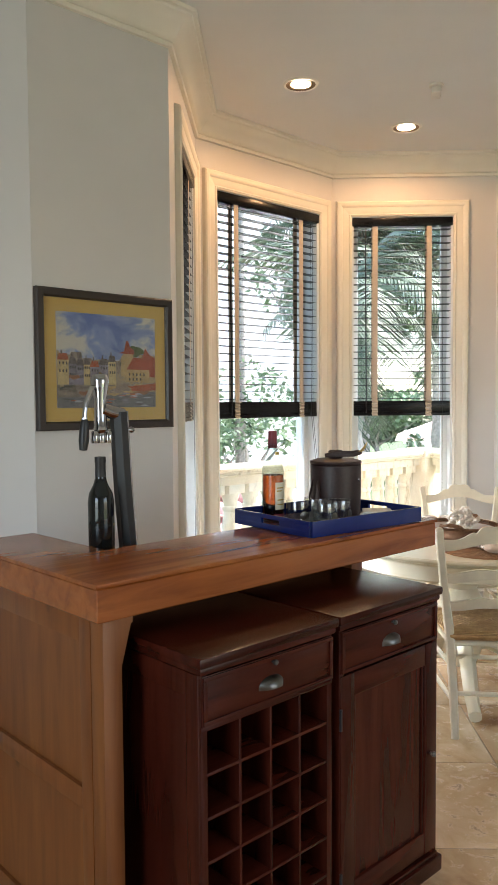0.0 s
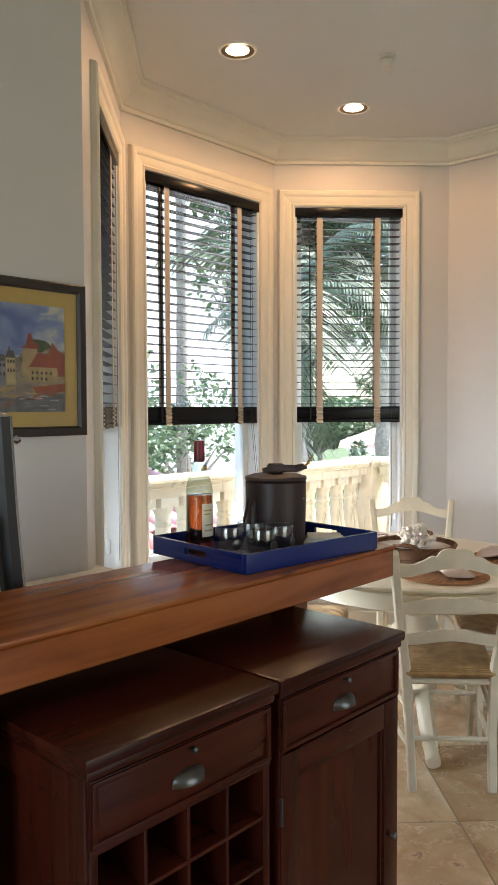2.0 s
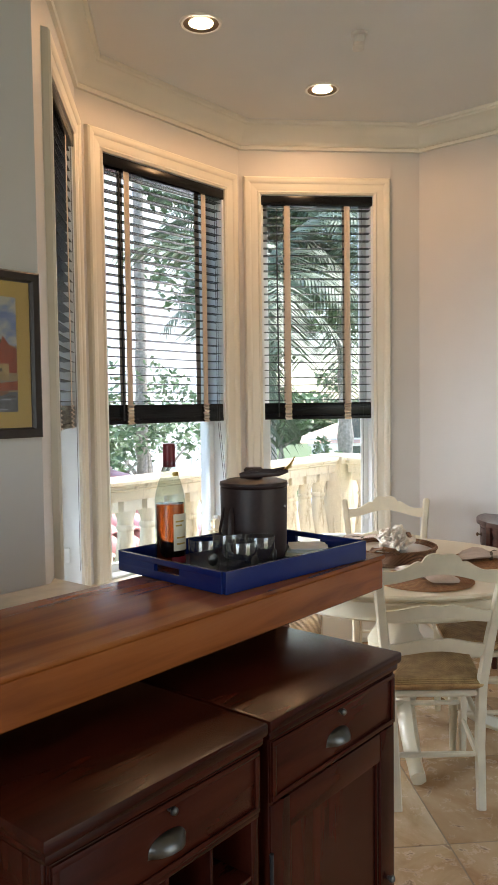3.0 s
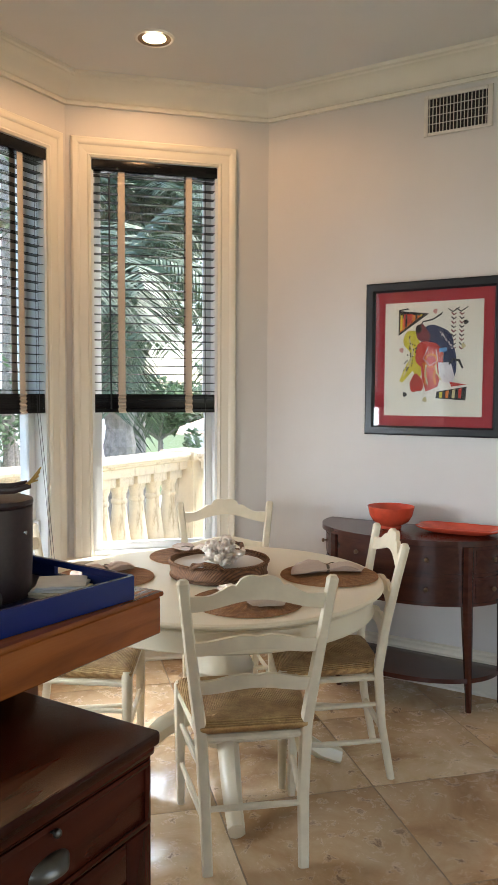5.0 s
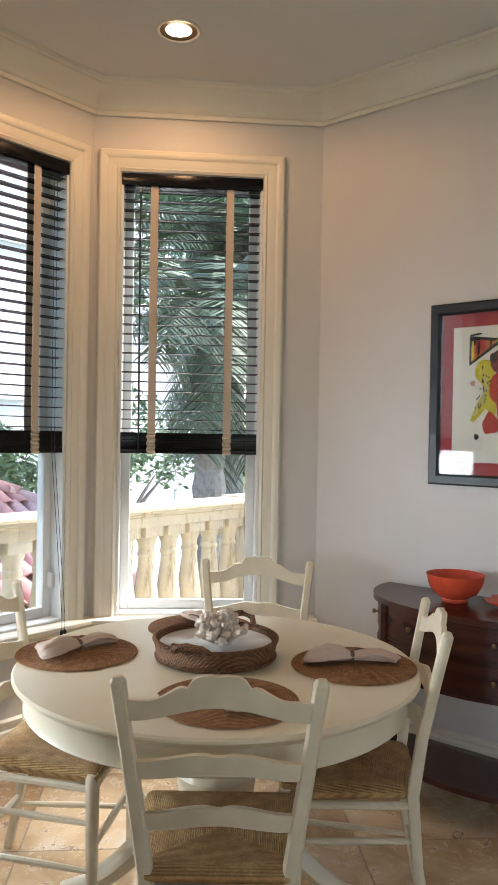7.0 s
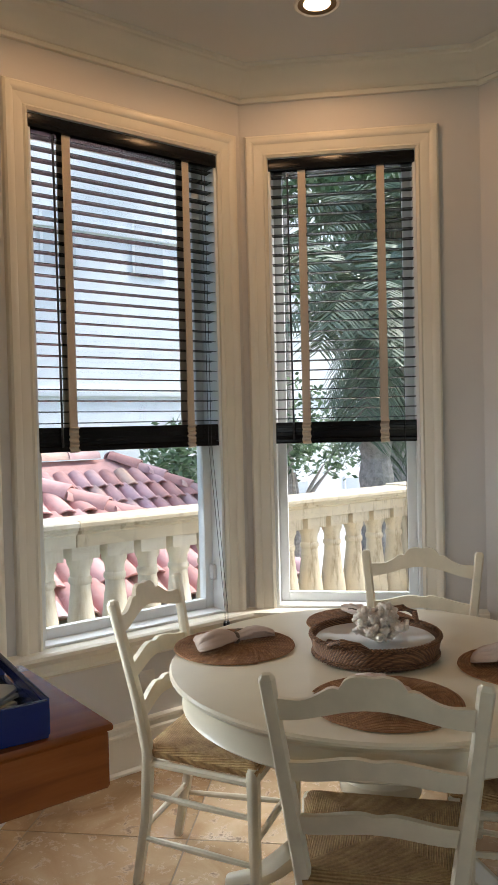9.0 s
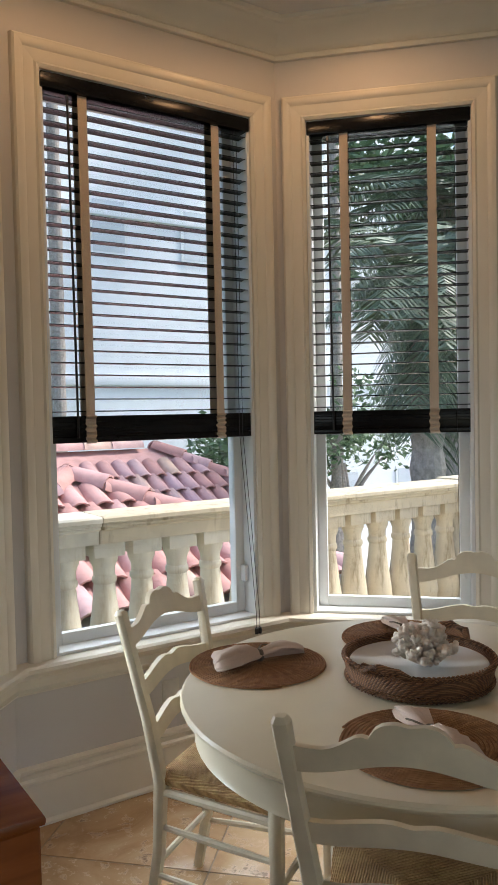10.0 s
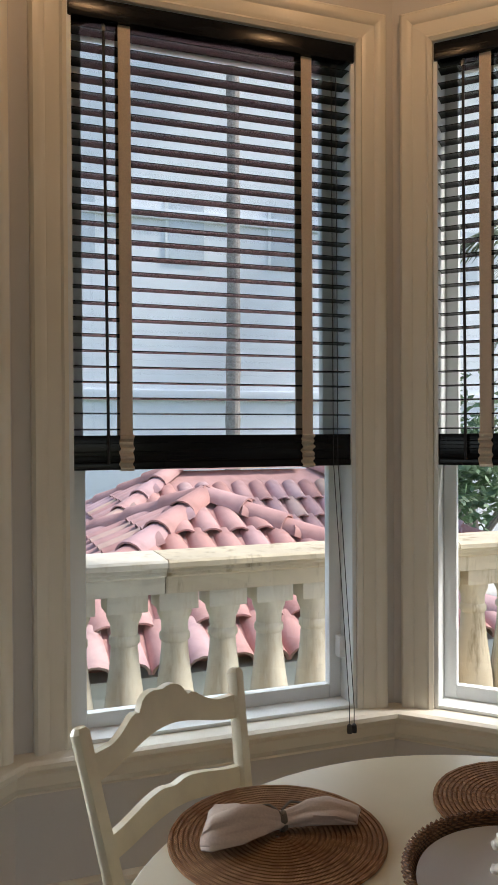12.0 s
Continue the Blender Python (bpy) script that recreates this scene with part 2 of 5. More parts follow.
CORAL = plain("white_coral", (0.68, 0.60, 0.52), 0.85, 0, 0.16, 60, 0.6)
RED = plain("coral_red_glaze", (0.60, 0.075, 0.035), 0.14, 0, 0.15, 18)
BLACKFRAME = plain("black_lacquer", (0.010, 0.013, 0.018), 0.35)
MATRED = plain("red_mat_board", (0.34, 0.014, 0.025), 0.7, 0, 0.05, 200)
PAPER = plain("cream_paper", (0.74, 0.70, 0.63), 0.8, 0, 0.03, 60)
YELLOWMAT = plain("ochre_mat_board", (0.60, 0.38, 0.11), 0.75, 0, 0.06, 120)
DARKFRAME = plain("dark_brown_frame", (0.030, 0.020, 0.017), 0.35)
PEWTER = plain("pewter", (0.13, 0.125, 0.115), 0.36, 1.0, 0.2, 40)
CHROME = plain("chrome", (0.42, 0.42, 0.43), 0.10, 1.0, 0.03)
BLACKPL = plain("black_plastic", (0.014, 0.014, 0.016), 0.38)
LEATHER = plain("dark_brown_leather", (0.026, 0.011, 0.011), 0.45, 0, 0.3, 90, 0.3)
BLUE = plain("cobalt_lacquer", (0.005, 0.017, 0.12), 0.22, 0, 0.1, 12)
NAVY = plain("tray_inside", (0.006, 0.008, 0.03), 0.3)
CLEAR = thin_glass("thin_clear_glass")
BOTTLEGLASS = thin_glass("pale_bottle_glass", (0.72, 0.77, 0.74), 0.04, 0.22)
TUMBLERGLASS = thin_glass("heavy_tumbler_glass", (0.93, 0.95, 0.95), 0.16)
PANE = glass_mat("window_glass", (0.96, 0.985, 1.0))
AMBER = glass_mat("rose_wine", (0.85, 0.16, 0.03), 0.0, 1.34)
LABEL = plain("label_paper", (0.70, 0.64, 0.50), 0.8)
GOLD = plain("gold_print", (0.45, 0.30, 0.08), 0.4, 0.6)
BURG = plain("burgundy_capsule", (0.16, 0.008, 0.016), 0.3)
NAPKIN = plain("pale_paper", (0.70, 0.71, 0.70), 0.9)
VENTW = plain("vent_white", (0.66, 0.62, 0.56), 0.4)
BAFFLE = plain("bronze_reflector", (0.16, 0.10, 0.055), 0.35, 0.6)
VENTD = plain("vent_dark", (0.02, 0.02, 0.02), 0.8)
STONE = weathered_stone("cast_stone_cream", (0.80, 0.74, 0.60), (0.80, 0.74, 0.62))
STONEDIRTY = weathered_stone("cast_stone_mossy", (0.70, 0.60, 0.43), (0.40, 0.34, 0.24))
CLAY = tile_clay()
STUCCO = painted("pale_stucco", (0.66, 0.64, 0.60), 0.9, 0.06, 0.5, 3, 60)
GRASS = painted("lawn", (0.09, 0.13, 0.045), 0.9, 0.35, 0.8, 6, 40)
BARK = plain("palm_bark", (0.33, 0.29, 0.26), 0.9, 0, 0.4, 14, 1.0)
PALM = leaf_mat("palm_leaf", (0.05, 0.085, 0.05), (0.20, 0.25, 0.16))
LEAF = leaf_mat("tree_leaf", (0.06, 0.11, 0.05), (0.20, 0.30, 0.15))
DARKGLASS = plain("far_window", (0.05, 0.07, 0.08), 0.1)


def emitter(name, c, strength):
    m, t, b = mat(name)
    b.inputs["Base Color"].default_value = (0.8, 0.8, 0.8, 1)
    b.inputs["Emission Color"].default_value = (*c, 1)
    b.inputs["Emission Strength"].default_value = strength
    return m


BULB = emitter("warm_bulb", (1.0, 0.76, 0.48), 5.0)


# ---------------------------------------------------------------- building helpers
def mesh_of(name, bm, material, smooth=35):
    bmesh.ops.recalc_face_normals(bm, faces=bm.faces)
    me = bpy.data.meshes.new(name)
    bm.to_mesh(me)
    bm.free()
    me.materials.append(material)
    if smooth:
        me.polygons.foreach_set("use_smooth", [True] * len(me.polygons))
        me.set_sharp_from_angle(angle=radians(smooth))
    return me


def part(name, bm, material, parent=None, label="", m=None, smooth=35):
    ob = new(name, mesh_of(name, bm, material, smooth))
    ob.parent = parent
    if m is not None:
        ob.matrix_basis = m
    return tagged(ob, label)


def share(name, me, parent, m):
    ob = new(name, me)
    ob.parent = parent
    ob.matrix_basis = m
    return ob


def thing(name, label, category, m=None, group="", kind=""):
    ob = new(name)
    if m is not None:
        ob.matrix_basis = m
    return tagged(ob, label, category, group, kind)


def box(lo, hi, bev=0.0, bm=None):
    own = bmesh.new()
    bmesh.ops.create_cube(own, size=1.0)
    lo, hi = Vector(lo), Vector(hi)
    for v in own.verts:
        v.co = Vector([(lo[i] + hi[i]) / 2 + v.co[i] * (hi[i] - lo[i]) for i in range(3)])
    if bev:
        bmesh.ops.bevel(own, geom=own.edges[:], offset=bev, segments=2, profile=0.6, affect="EDGES")
    return own if bm is None else join(bm, own)


def join(bm, other, m=None):
    if m is not None:
        other.transform(m)
    me = bpy.data.meshes.new("tmp")
    other.to_mesh(me)
    other.free()
    bm.from_mesh(me)
    bpy.data.meshes.remove(me)
    return bm


def lathe(profile, n=24, bm=None):
    """A turned body: (radius, z) from below to above."""
    bm = bm or bmesh.new()
    rings = []
    for r, z in profile:
        if r < 1e-5:
            rings.append([bm.verts.new((0, 0, z))])
        else:
            rings.append([bm.verts.new((r * math.cos(2 * math.pi * k / n), r * math.sin(2 * math.pi * k / n), z)) for k in range(n)])
    for a, b in zip(rings, rings[1:]):
        for k in range(n):
            if len(a) == 1 and len(b) == 1:
                continue
            q = [a[k % len(a)], a[(k + 1) % len(a)], b[(k + 1) % len(b)], b[k % len(b)]]
            q = list(dict.fromkeys(q))
            if len(q) > 2:
                bm.faces.new(q)
    return bm


def loft(rings, bm=None, closed=False):
    bm = bm or bmesh.new()
    vs = [[bm.verts.new(p) for p in r] for r in rings]
    n = len(vs[0])
    pairs = list(zip(vs, vs[1:])) + ([(vs[-1], vs[0])] if closed else [])
    for a, b in pairs:
        for k in range(n):
            bm.faces.new((a[k], a[(k + 1) % n], b[(k + 1) % n], b[k]))
    if not closed:
        bm.faces.new(vs[0][::-1])
        bm.faces.new(vs[-1])
    return bm


def tube(points, radii, n=8, bm=None, square=0.0, flat=1.0):
    """A rod through points with the given radii (one, or one a point); square 0 to 1 squares its section."""
    pts = [Vector(p) for p in points]
    rings = []
    for i, p in enumerate(pts):
        d = (pts[min(i + 1, len(pts) - 1)] - pts[max(i - 1, 0)]).normalized()
        side = d.cross(Vector((0, 1, 0)) if abs(d.y) < 0.9 else Vector((1, 0, 0))).normalized()
        up = side.cross(d)
        r = radii[i] if isinstance(radii, (list, tuple)) else radii
        ring = []
        for k in range(n):
            a = 2 * math.pi * (k + 0.5) / n
            c, s = math.cos(a), math.sin(a)
            e = 1.0 + square * (1 / max(abs(c), abs(s)) - 1)
            ring.append(p + side * c * r * e + up * s * r * e * flat)
        rings.append(ring)
    return loft(rings, bm)


def prism(poly, z0, z1, bm=None):
    bm = bm or bmesh.new()
    a = [bm.verts.new((x, y, z0)) for x, y in poly]
    b = [bm.verts.new((x, y, z1)) for x, y in poly]
    n = len(poly)
    bm.faces.new(a[::-1])
    bm.faces.new(b)
    for k in range(n):
        bm.faces.new((a[k], a[(k + 1) % n], b[(k + 1) % n], b[k]))
    return bm


def sweep(path, profile, bm=None):
    """A moulding along a plan path, mitred at its corners; profile: (distance into the room, z)."""
    bm = bm or bmesh.new()
    p = [Vector((x, y)) for x, y in path]
    rings = []
    for i in range(len(p)):
        ns = []
        for a, b in ((i - 1, i), (i, i + 1)):
            if 0 <= a and b < len(p):
                d = (p[b] - p[a]).normalized()
                ns.append(Vector((d.y, -d.x)))
        nrm = (ns[0] + ns[-1]).normalized()
        nrm = nrm / nrm.dot(ns[0])
        rings.append([(p[i].x + nrm.x * d, p[i].y + nrm.y * d, z) for d, z in profile])
    return loft(rings, bm)


def disc(r, z0, z1, n=32, bm=None):
    return lathe([(0, z0), (r, z0), (r, z1), (0, z1)], n, bm)


# ---------------------------------------------------------------- the room
CEILING = 3.12
P = [(-2.5, 4.4), (0.215, 4.4), (1.735, 2.88), (2.386, 2.88), (3.166, 3.66), (4.36, 3.66), (5.14, 2.88), (5.14, -2.5), (-2.5, -2.5)]
THICK = 0.2
SILL, HEAD = 0.60, 2.725


def wall(name, a, b, openings=(), grow=0.083, start=None):
    """A wall from a to b in plan, the room on its right; openings: (from, to, low, high) along it."""
    a, b = Vector(a), Vector(b)
    d = (b - a).normalized()
    length = (b - a).length
    m = Matrix(((d.x, -d.y, 0, a.x), (d.y, d.x, 0, a.y), (0, 0, 1, 0), (0, 0, 0, 1)))
    bm = bmesh.new()
    top = CEILING + 0.05
    x = -(grow if start is None else start)
    for u0, u1, z0, z1 in openings:
        box((x, 0, -0.1), (u0, THICK, top), bm=bm)
        box((u0, 0, -0.1), (u1, THICK, z0), bm=bm)
        box((u0, 0, z1), (u1, THICK, top), bm=bm)
        x = u1
    box((x, 0, -0.1), (length + grow, THICK, top), bm=bm)
    ob = part(name, bm, WALL, m=m, smooth=0)
    tagged(ob, "warm grey painted plaster wall", "wall", kind="structure")
    return m


wall("wall_far_west", P[0], P[1], grow=0.0)
wall("wall_angled", P[1], P[2], grow=0.0)
wall("wall_picture", P[2], P[3], grow=0.0)
M1 = wall("wall_bay_west", P[3], P[4], [(1.103 - 0.815, 1.103 - 0.13, SILL, HEAD)], start=0.0)
M2 = wall("wall_bay_north", P[4], P[5], [(0.154, 1.056, SILL, HEAD)])
M3 = wall("wall_bay_east", P[5], P[6], [(0.13, 0.815, SILL, HEAD)])
wall("wall_east", P[6], P[7], grow=0.0)
wall("wall_south", P[7], P[8], [(1.6, 4.2, 0.2, 2.4)], grow=0.2)
wall("wall_west", P[8], P[0], [(2.0, 4.2, 0.2, 2.4)], grow=0.2)

bm = bmesh.new()
prism([(x + (0.1 if x > 3 else -0.1), y + 0.1) for x, y in P[:7]] + [(5.3, -2.7), (-2.7, -2.7)], CEILING, CEILING + 0.12, bm)
tagged(part("ceiling", bm, CEIL, smooth=0), "smooth off-white painted ceiling", "ceiling", kind="structure")

CROWN = [(0.0, 2.985), (0.018, 2.985), (0.022, 3.0), (0.016, 3.008), (0.030, 3.015), (0.040, 3.03), (0.056, 3.055), (0.082, 3.08), (0.108, 3.092),
         (0.112, 3.10), (0.126, 3.104), (0.130, 3.119), (0.0, 3.119)]
tagged(part("trim_crown", sweep(P[:8], CROWN), TRIM, smooth=30), "cream painted stepped crown moulding", "moulding", kind="structure")
BASE = [(0.0, 0.002), (0.028, 0.002), (0.028, 0.012), (0.017, 0.022), (0.016, 0.155), (0.024, 0.162), (0.024, 0.172), (0.013, 0.178), (0.012, 0.196),
        (0.020, 0.203), (0.020, 0.214), (0.006, 0.222), (0.0, 0.222)]
tagged(part("baseboard", sweep(P[:8], BASE), TRIM, smooth=30), "tall cream painted moulded baseboard", "baseboard", kind="structure")
# window stool and apron that run round the bay
STOOL = [(0.0, SILL - 0.03), (0.065, SILL - 0.03), (0.075, SILL - 0.022), (0.075, SILL - 0.008), (0.065, SILL), (0.0, SILL)]
tagged(part("trim_stool", sweep(P[3:7], STOOL), TRIM, smooth=30), "cream painted window stool round the bay", "window sill", kind="structure")
APRON = [(0.0, 0.485), (0.012, 0.485), (0.022, 0.497), (0.014, 0.507), (0.016, 0.54), (0.030, 0.552), (0.045, SILL - 0.031), (0.0, SILL - 0.031)]
tagged(part("trim_apron", sweep(P[3:7], APRON), TRIM, smooth=30), "cream painted apron moulding under the windows", "moulding", kind="structure")


# ---------------------------------------------------------------- windows and blinds
def casing_strip(a, b, inner):
    """One fluted casing board in the wall's own x-z plane; a, b: ends on the opening's edge; inner: unit vector away from the opening."""
    prof = [(0.0, 0.0), (0.0, 0.012), (0.012, 0.020), (0.020, 0.014), (0.034, 0.018), (0.060, 0.020), (0.066, 0.028), (0.078, 0.032), (0.092, 0.032), (0.100, 0.024), (0.104, 0.0)]
    a, b, i = Vector(a), Vector(b), Vector(inner)
    d = (b - a).normalized()
    rings = []
    for p, s in ((a, -1), (b, 1)):
        rings.append([(p.x + i.x * w + d.x * w * s * (1 if p.z > 1 else 0), -h, p.z + i.y * w + d.z * w * s * (1 if p.z > 1 else 0)) for w, h in prof])
    return loft(rings)


def window(name, m, u0, u1):
    w = thing(name, "tall white sash window in cream moulded casing", "window", m, kind="structure")
    part("casing", casing_strip((u0, 0, SILL), (u0, 0, HEAD), (-1, 0)), TRIM, w)
    part("casing", casing_strip((u1, 0, SILL), (u1, 0, HEAD), (1, 0)), TRIM, w)
    part("head_casing", casing_strip((u0, 0, HEAD), (u1, 0, HEAD), (0, 1)), TRIM, w)
    # jamb lining
    part("jamb", box((u0 + 0.001, 0.0, SILL), (u0 + 0.014, THICK, HEAD)), WHITE, w)
    part("jamb", box((u1 - 0.014, 0.0, SILL), (u1 - 0.001, THICK, HEAD)), WHITE, w)
    part("head_jamb", box((u0 + 0.014, 0.0, HEAD - 0.014), (u1 - 0.014, THICK, HEAD - 0.001)), WHITE, w)
    part("window_sill", box((u0 + 0.014, 0.0, SILL + 0.001), (u1 - 0.014, THICK + 0.03, SILL + 0.012), 0.003), WHITE, w)
    # sashes
    mid = 1.40
    for nm, y, z0, z1 in (("lower_sash", 0.085, SILL + 0.012, mid + 0.02), ("upper_sash", 0.128, mid - 0.02, HEAD - 0.014)):
        a, b, t = u0 + 0.014, u1 - 0.014, 0.042
        bm = box((a, y, z0), (a + t, y + 0.036, z1), 0.004)
        box((b - t, y, z0), (b, y + 0.036, z1), 0.004, bm)
        box((a + t, y + 0.001, z0), (b - t, y + 0.035, z0 + 0.045), 0.004, bm)
        box((a + t, y + 0.001, z1 - 0.035), (b - t, y + 0.035, z1), 0.004, bm)
        s = part(nm, bm, WHITE, w)
        g = part("pane", box((a + t - 0.004, y + 0.016, z0 + 0.04), (b - t + 0.004, y + 0.020, z1 - 0.03)), PANE, s, smooth=0)
        g.visible_shadow = False
    part("latch", box((u1 - 0.036, 0.05, 0.75), (u1 - 0.016, 0.084, 0.82), 0.004), WHITE, w)
    return w


window("window_1", M1, 1.103 - 0.815, 1.103 - 0.13)
window("window_2", M2, 0.154, 1.056)
window("window_3", M3, 0.13, 0.815)

SLAT_PITCH = 0.0465


def blind(m, u0, u1, wand, cords, label):
    w = u1 - u0 - 0.02
    b = thing("venetian_blind", label, "window blind", m @ pose((u0 + u1) / 2, 0.035, 0), "blinds of the bay windows")
    h = w / 2
    part("headrail", box((-h - 0.006, -0.043, 2.663), (h + 0.006, 0.03, 2.72), 0.006), SLAT, b, "dark glossy headrail")
    me = mesh_of("slat", loft([[(x, 0.025 * c, 0.0028 * math.sin(math.pi * (c + 1) / 2) + o) for c, o in
                                ((-1, 0), (-0.5, 0), (0, 0), (0.5, 0), (1, 0), (1, 0.0025), (0.5, 0.0025), (0, 0.0025), (-0.5, 0.0025), (-1, 0.0025))] for x in (-h, h)]), SLAT, 30)
    z, k = 1.497, 0
    while z < 2.65:
        share("slat", me, b, pose(random.uniform(-0.002, 0.002), 0, z, random.uniform(-2.0, 1.0), random.uniform(-0.12, 0.12), 0))
        z += SLAT_PITCH * 0.985
        k += 1
    # gathered slats above the bottom rail
    for i in range(6):
        share("slat", me, b, pose(random.uniform(-0.003, 0.003), random.uniform(-0.002, 0.002), 1.408 + 0.0125 * i))
    part("bottom_rail", box((-h, -0.027, 1.382), (h, 0.027, 1.404), 0.004), SLAT, b)
    # the gathered slats' front edges, pressed close
    part("pressed_slat_block", box((-h + 0.001, -0.0245, 1.4045), (h - 0.001, 0.0245, 1.482), 0.003), SLAT, b)
    tapes = (u0 + 0.165 - (u0 + u1) / 2, u1 - 0.165 - (u0 + u1) / 2) if w > 0.8 else (u0 + 0.16 - (u0 + u1) / 2, u1 - 0.16 - (u0 + u1) / 2)
    for x in tapes:
        part("ladder_tape", box((x - 0.018, -0.0285, 1.475), (x + 0.018, -0.0272, 2.663)), TAPE, b, "tan woven ladder tape")
        part("ladder_tape", box((x - 0.018, 0.0272, 1.475), (x + 0.018, 0.0285, 2.663)), TAPE, b)
        # slack tape in small folds over the stack
        rings, rnd = [], random.Random(int(x * 1000) + 7)
        for i in range(25):
            z = 1.484 - i * 0.0044
            o = -0.033 - 0.006 * math.sin(i * 1.5) + rnd.uniform(-0.0015, 0.0015)
            dx = 0.0025 * math.sin(i * 0.9) + rnd.uniform(-0.001, 0.001)
            rings.append([(x - 0.020 + dx, o, z), (x + 0.020 + dx, o + rnd.uniform(-0.002, 0.002), z), (x + 0.020 + dx, o + 0.004, z), (x - 0.020 + dx, o + 0.004, z)])
        part("tape_folds", loft(rings), TAPE, b, "slack tape bunched in folds")
    x = -h + wand
    part("tilt_wand", tube([(x, -0.036, 2.65), (x, -0.040, 2.4), (x + 0.006, -0.040, 1.40)], 0.0045, 8), CORD, b, "thin black tilt wand")
    part("wand_hook", tube([(x, -0.034, 2.652), (x, -0.038, 2.63)], 0.006, 6), CHROME, b)
    if cords:
        for dx in (0.0, 0.016):
            c = part("lift_cord", tube([(h - 0.075 + dx, -0.04, 2.65), (h - 0.072 + dx, -0.040, 1.4), (h - 0.058 + dx, -0.118, 0.64), (h - 0.058 + dx, -0.118, 0.585)], 0.0013, 5), CORD, b)
            part("tassel", lathe([(0.003, 0.03), (0.0075, 0.026), (0.009, 0.012), (0.0075, 0.002), (0, 0)][::-1], 10), CORD, c, "black cord tassel", pose(h - 0.058 + dx, -0.118, 0.555))
    else:
        part("lift_cord", tube([(h - 0.06, -0.036, 2.65), (h - 0.055, -0.036, 0.72)], 0.0011, 5), CORD, b)
    return b


blind(M1, 1.103 - 0.815, 1.103 - 0.13, 0.07, False, "espresso wooden venetian blind with tan tapes, lowered halfway")
blind(M2, 0.154, 1.056, 0.095, True, "wide espresso wooden blind with tan tapes, lowered halfway")
blind(M3, 0.13, 0.815, 0.085, False, "espresso wooden venetian blind with tan tapes, lowered halfway")


# ---------------------------------------------------------------- ceiling fixtures
def downlight(x, y):
    d = thing("recessed_downlight", "lit recessed ceiling downlight with white trim ring", "ceiling light", pose(x, y, CEILING), "ceiling downlights")
    part("trim_ring", lathe([(0.076, 0.0), (0.077, -0.004), (0.086, -0.007), (0.093, -0.003), (0.093, 0.0)], 40), VENTW, d)
    part("baffle", lathe([(0.0765, -0.004), (0.070, -0.0025), (0.058, -0.0015), (0.053, -0.001)], 40), BAFFLE, d, "dark bronze reflector ring")
    part("bulb", lathe([(0, -0.012), (0.022, -0.010), (0.042, -0.006), (0.053, -0.001)], 32), BULB, d, "glowing warm bulb")
    lamp = bpy.data.lights.new("downlight_lamp", "SPOT")
    lamp.energy, lamp.color, lamp.spot_size, lamp.spot_blend, lamp.shadow_soft_size = 3.8, (1.0, 0.55, 0.26), radians(178), 0.35, 0.05
    ob = new("downlight_lamp", lamp)
    ob.matrix_world = look((x, y, CEILING - 0.03), (x, y + 0.0001, 0))


downlight(3.32, 2.98)
downlight(4.245, 2.98)
det = thing("smoke_detector", "small white sensor fixed to the ceiling", "sensor", pose(3.845, 2.51, CEILING, 0, 0, 35) @ Matrix.Diagonal((1.25, 1.25, 1.25, 1)))
part("base", lathe([(0, 0), (0.03, 0.0), (0.03, -0.008), (0.0, -0.008)], 20), VENTW, det)
part("housing", box((-0.012, -0.02, -0.034), (0.075, 0.02, -0.008), 0.006), VENTW, det)

# ---------------------------------------------------------------- east wall things
vent = thing("wall_vent", "white louvred air vent high on the wall", "air vent", pose(5.14, 1.825, 2.86, 0, 0, 0))
bm = box((-0.012, -0.17, -0.098), (-0.001, -0.145, 0.098), 0.003)
box((-0.012, 0.145, -0.098), (-0.001, 0.165, 0.098), 0.003, bm)
box((-0.012, -0.145, 0.08), (-0.0015, 0.145, 0.098), 0.003, bm)
box((-0.012, -0.145, -0.098), (-0.0015, 0.145, -0.082), 0.003, bm)
part("frame", bm, VENTW, vent)
part("backing", box((-0.004, -0.146, -0.083), (-0.001, 0.146, 0.081)), VENTD, vent)
for k in range(17):
    y = -0.138 + k * 0.01725
    part("slat", box((-0.011, y - 0.0014, -0.082), (-0.004, y + 0.0014, 0.08)), VENTW, vent, smooth=0)
for z in (-0.041, 0.0, 0.041):
    part("crossbar", box((-0.0085, -0.145, z - 0.0014), (-0.0045, 0.145, z + 0.0014)), VENTW, vent, smooth=0)

outlet = thing("wall_plate", "white electrical wall plate", "wall plate", pose(5.14, 1.16, 0.33))
part("plate", box((-0.007, -0.038, -0.065), (-0.001, 0.038, 0.065), 0.003), VENTW, outlet)
outlet2 = thing("wall_plate", "white electrical wall plate under the window", "wall plate", M2 @ pose(0.62, 0, 0.36, 0, 0, -90))
part("plate", box((0.001, -0.038, -0.06), (0.007, 0.038, 0.06), 0.003), VENTW, outlet2)


def flat(poly, d, bm=None):
    """A thin flat patch in the y-z plane of a picture, d in front of its backing (towards -x)."""
    bm = bm or bmesh.new()
    bm.faces.new([bm.verts.new((-d, y, z)) for y, z in poly])
    return bm


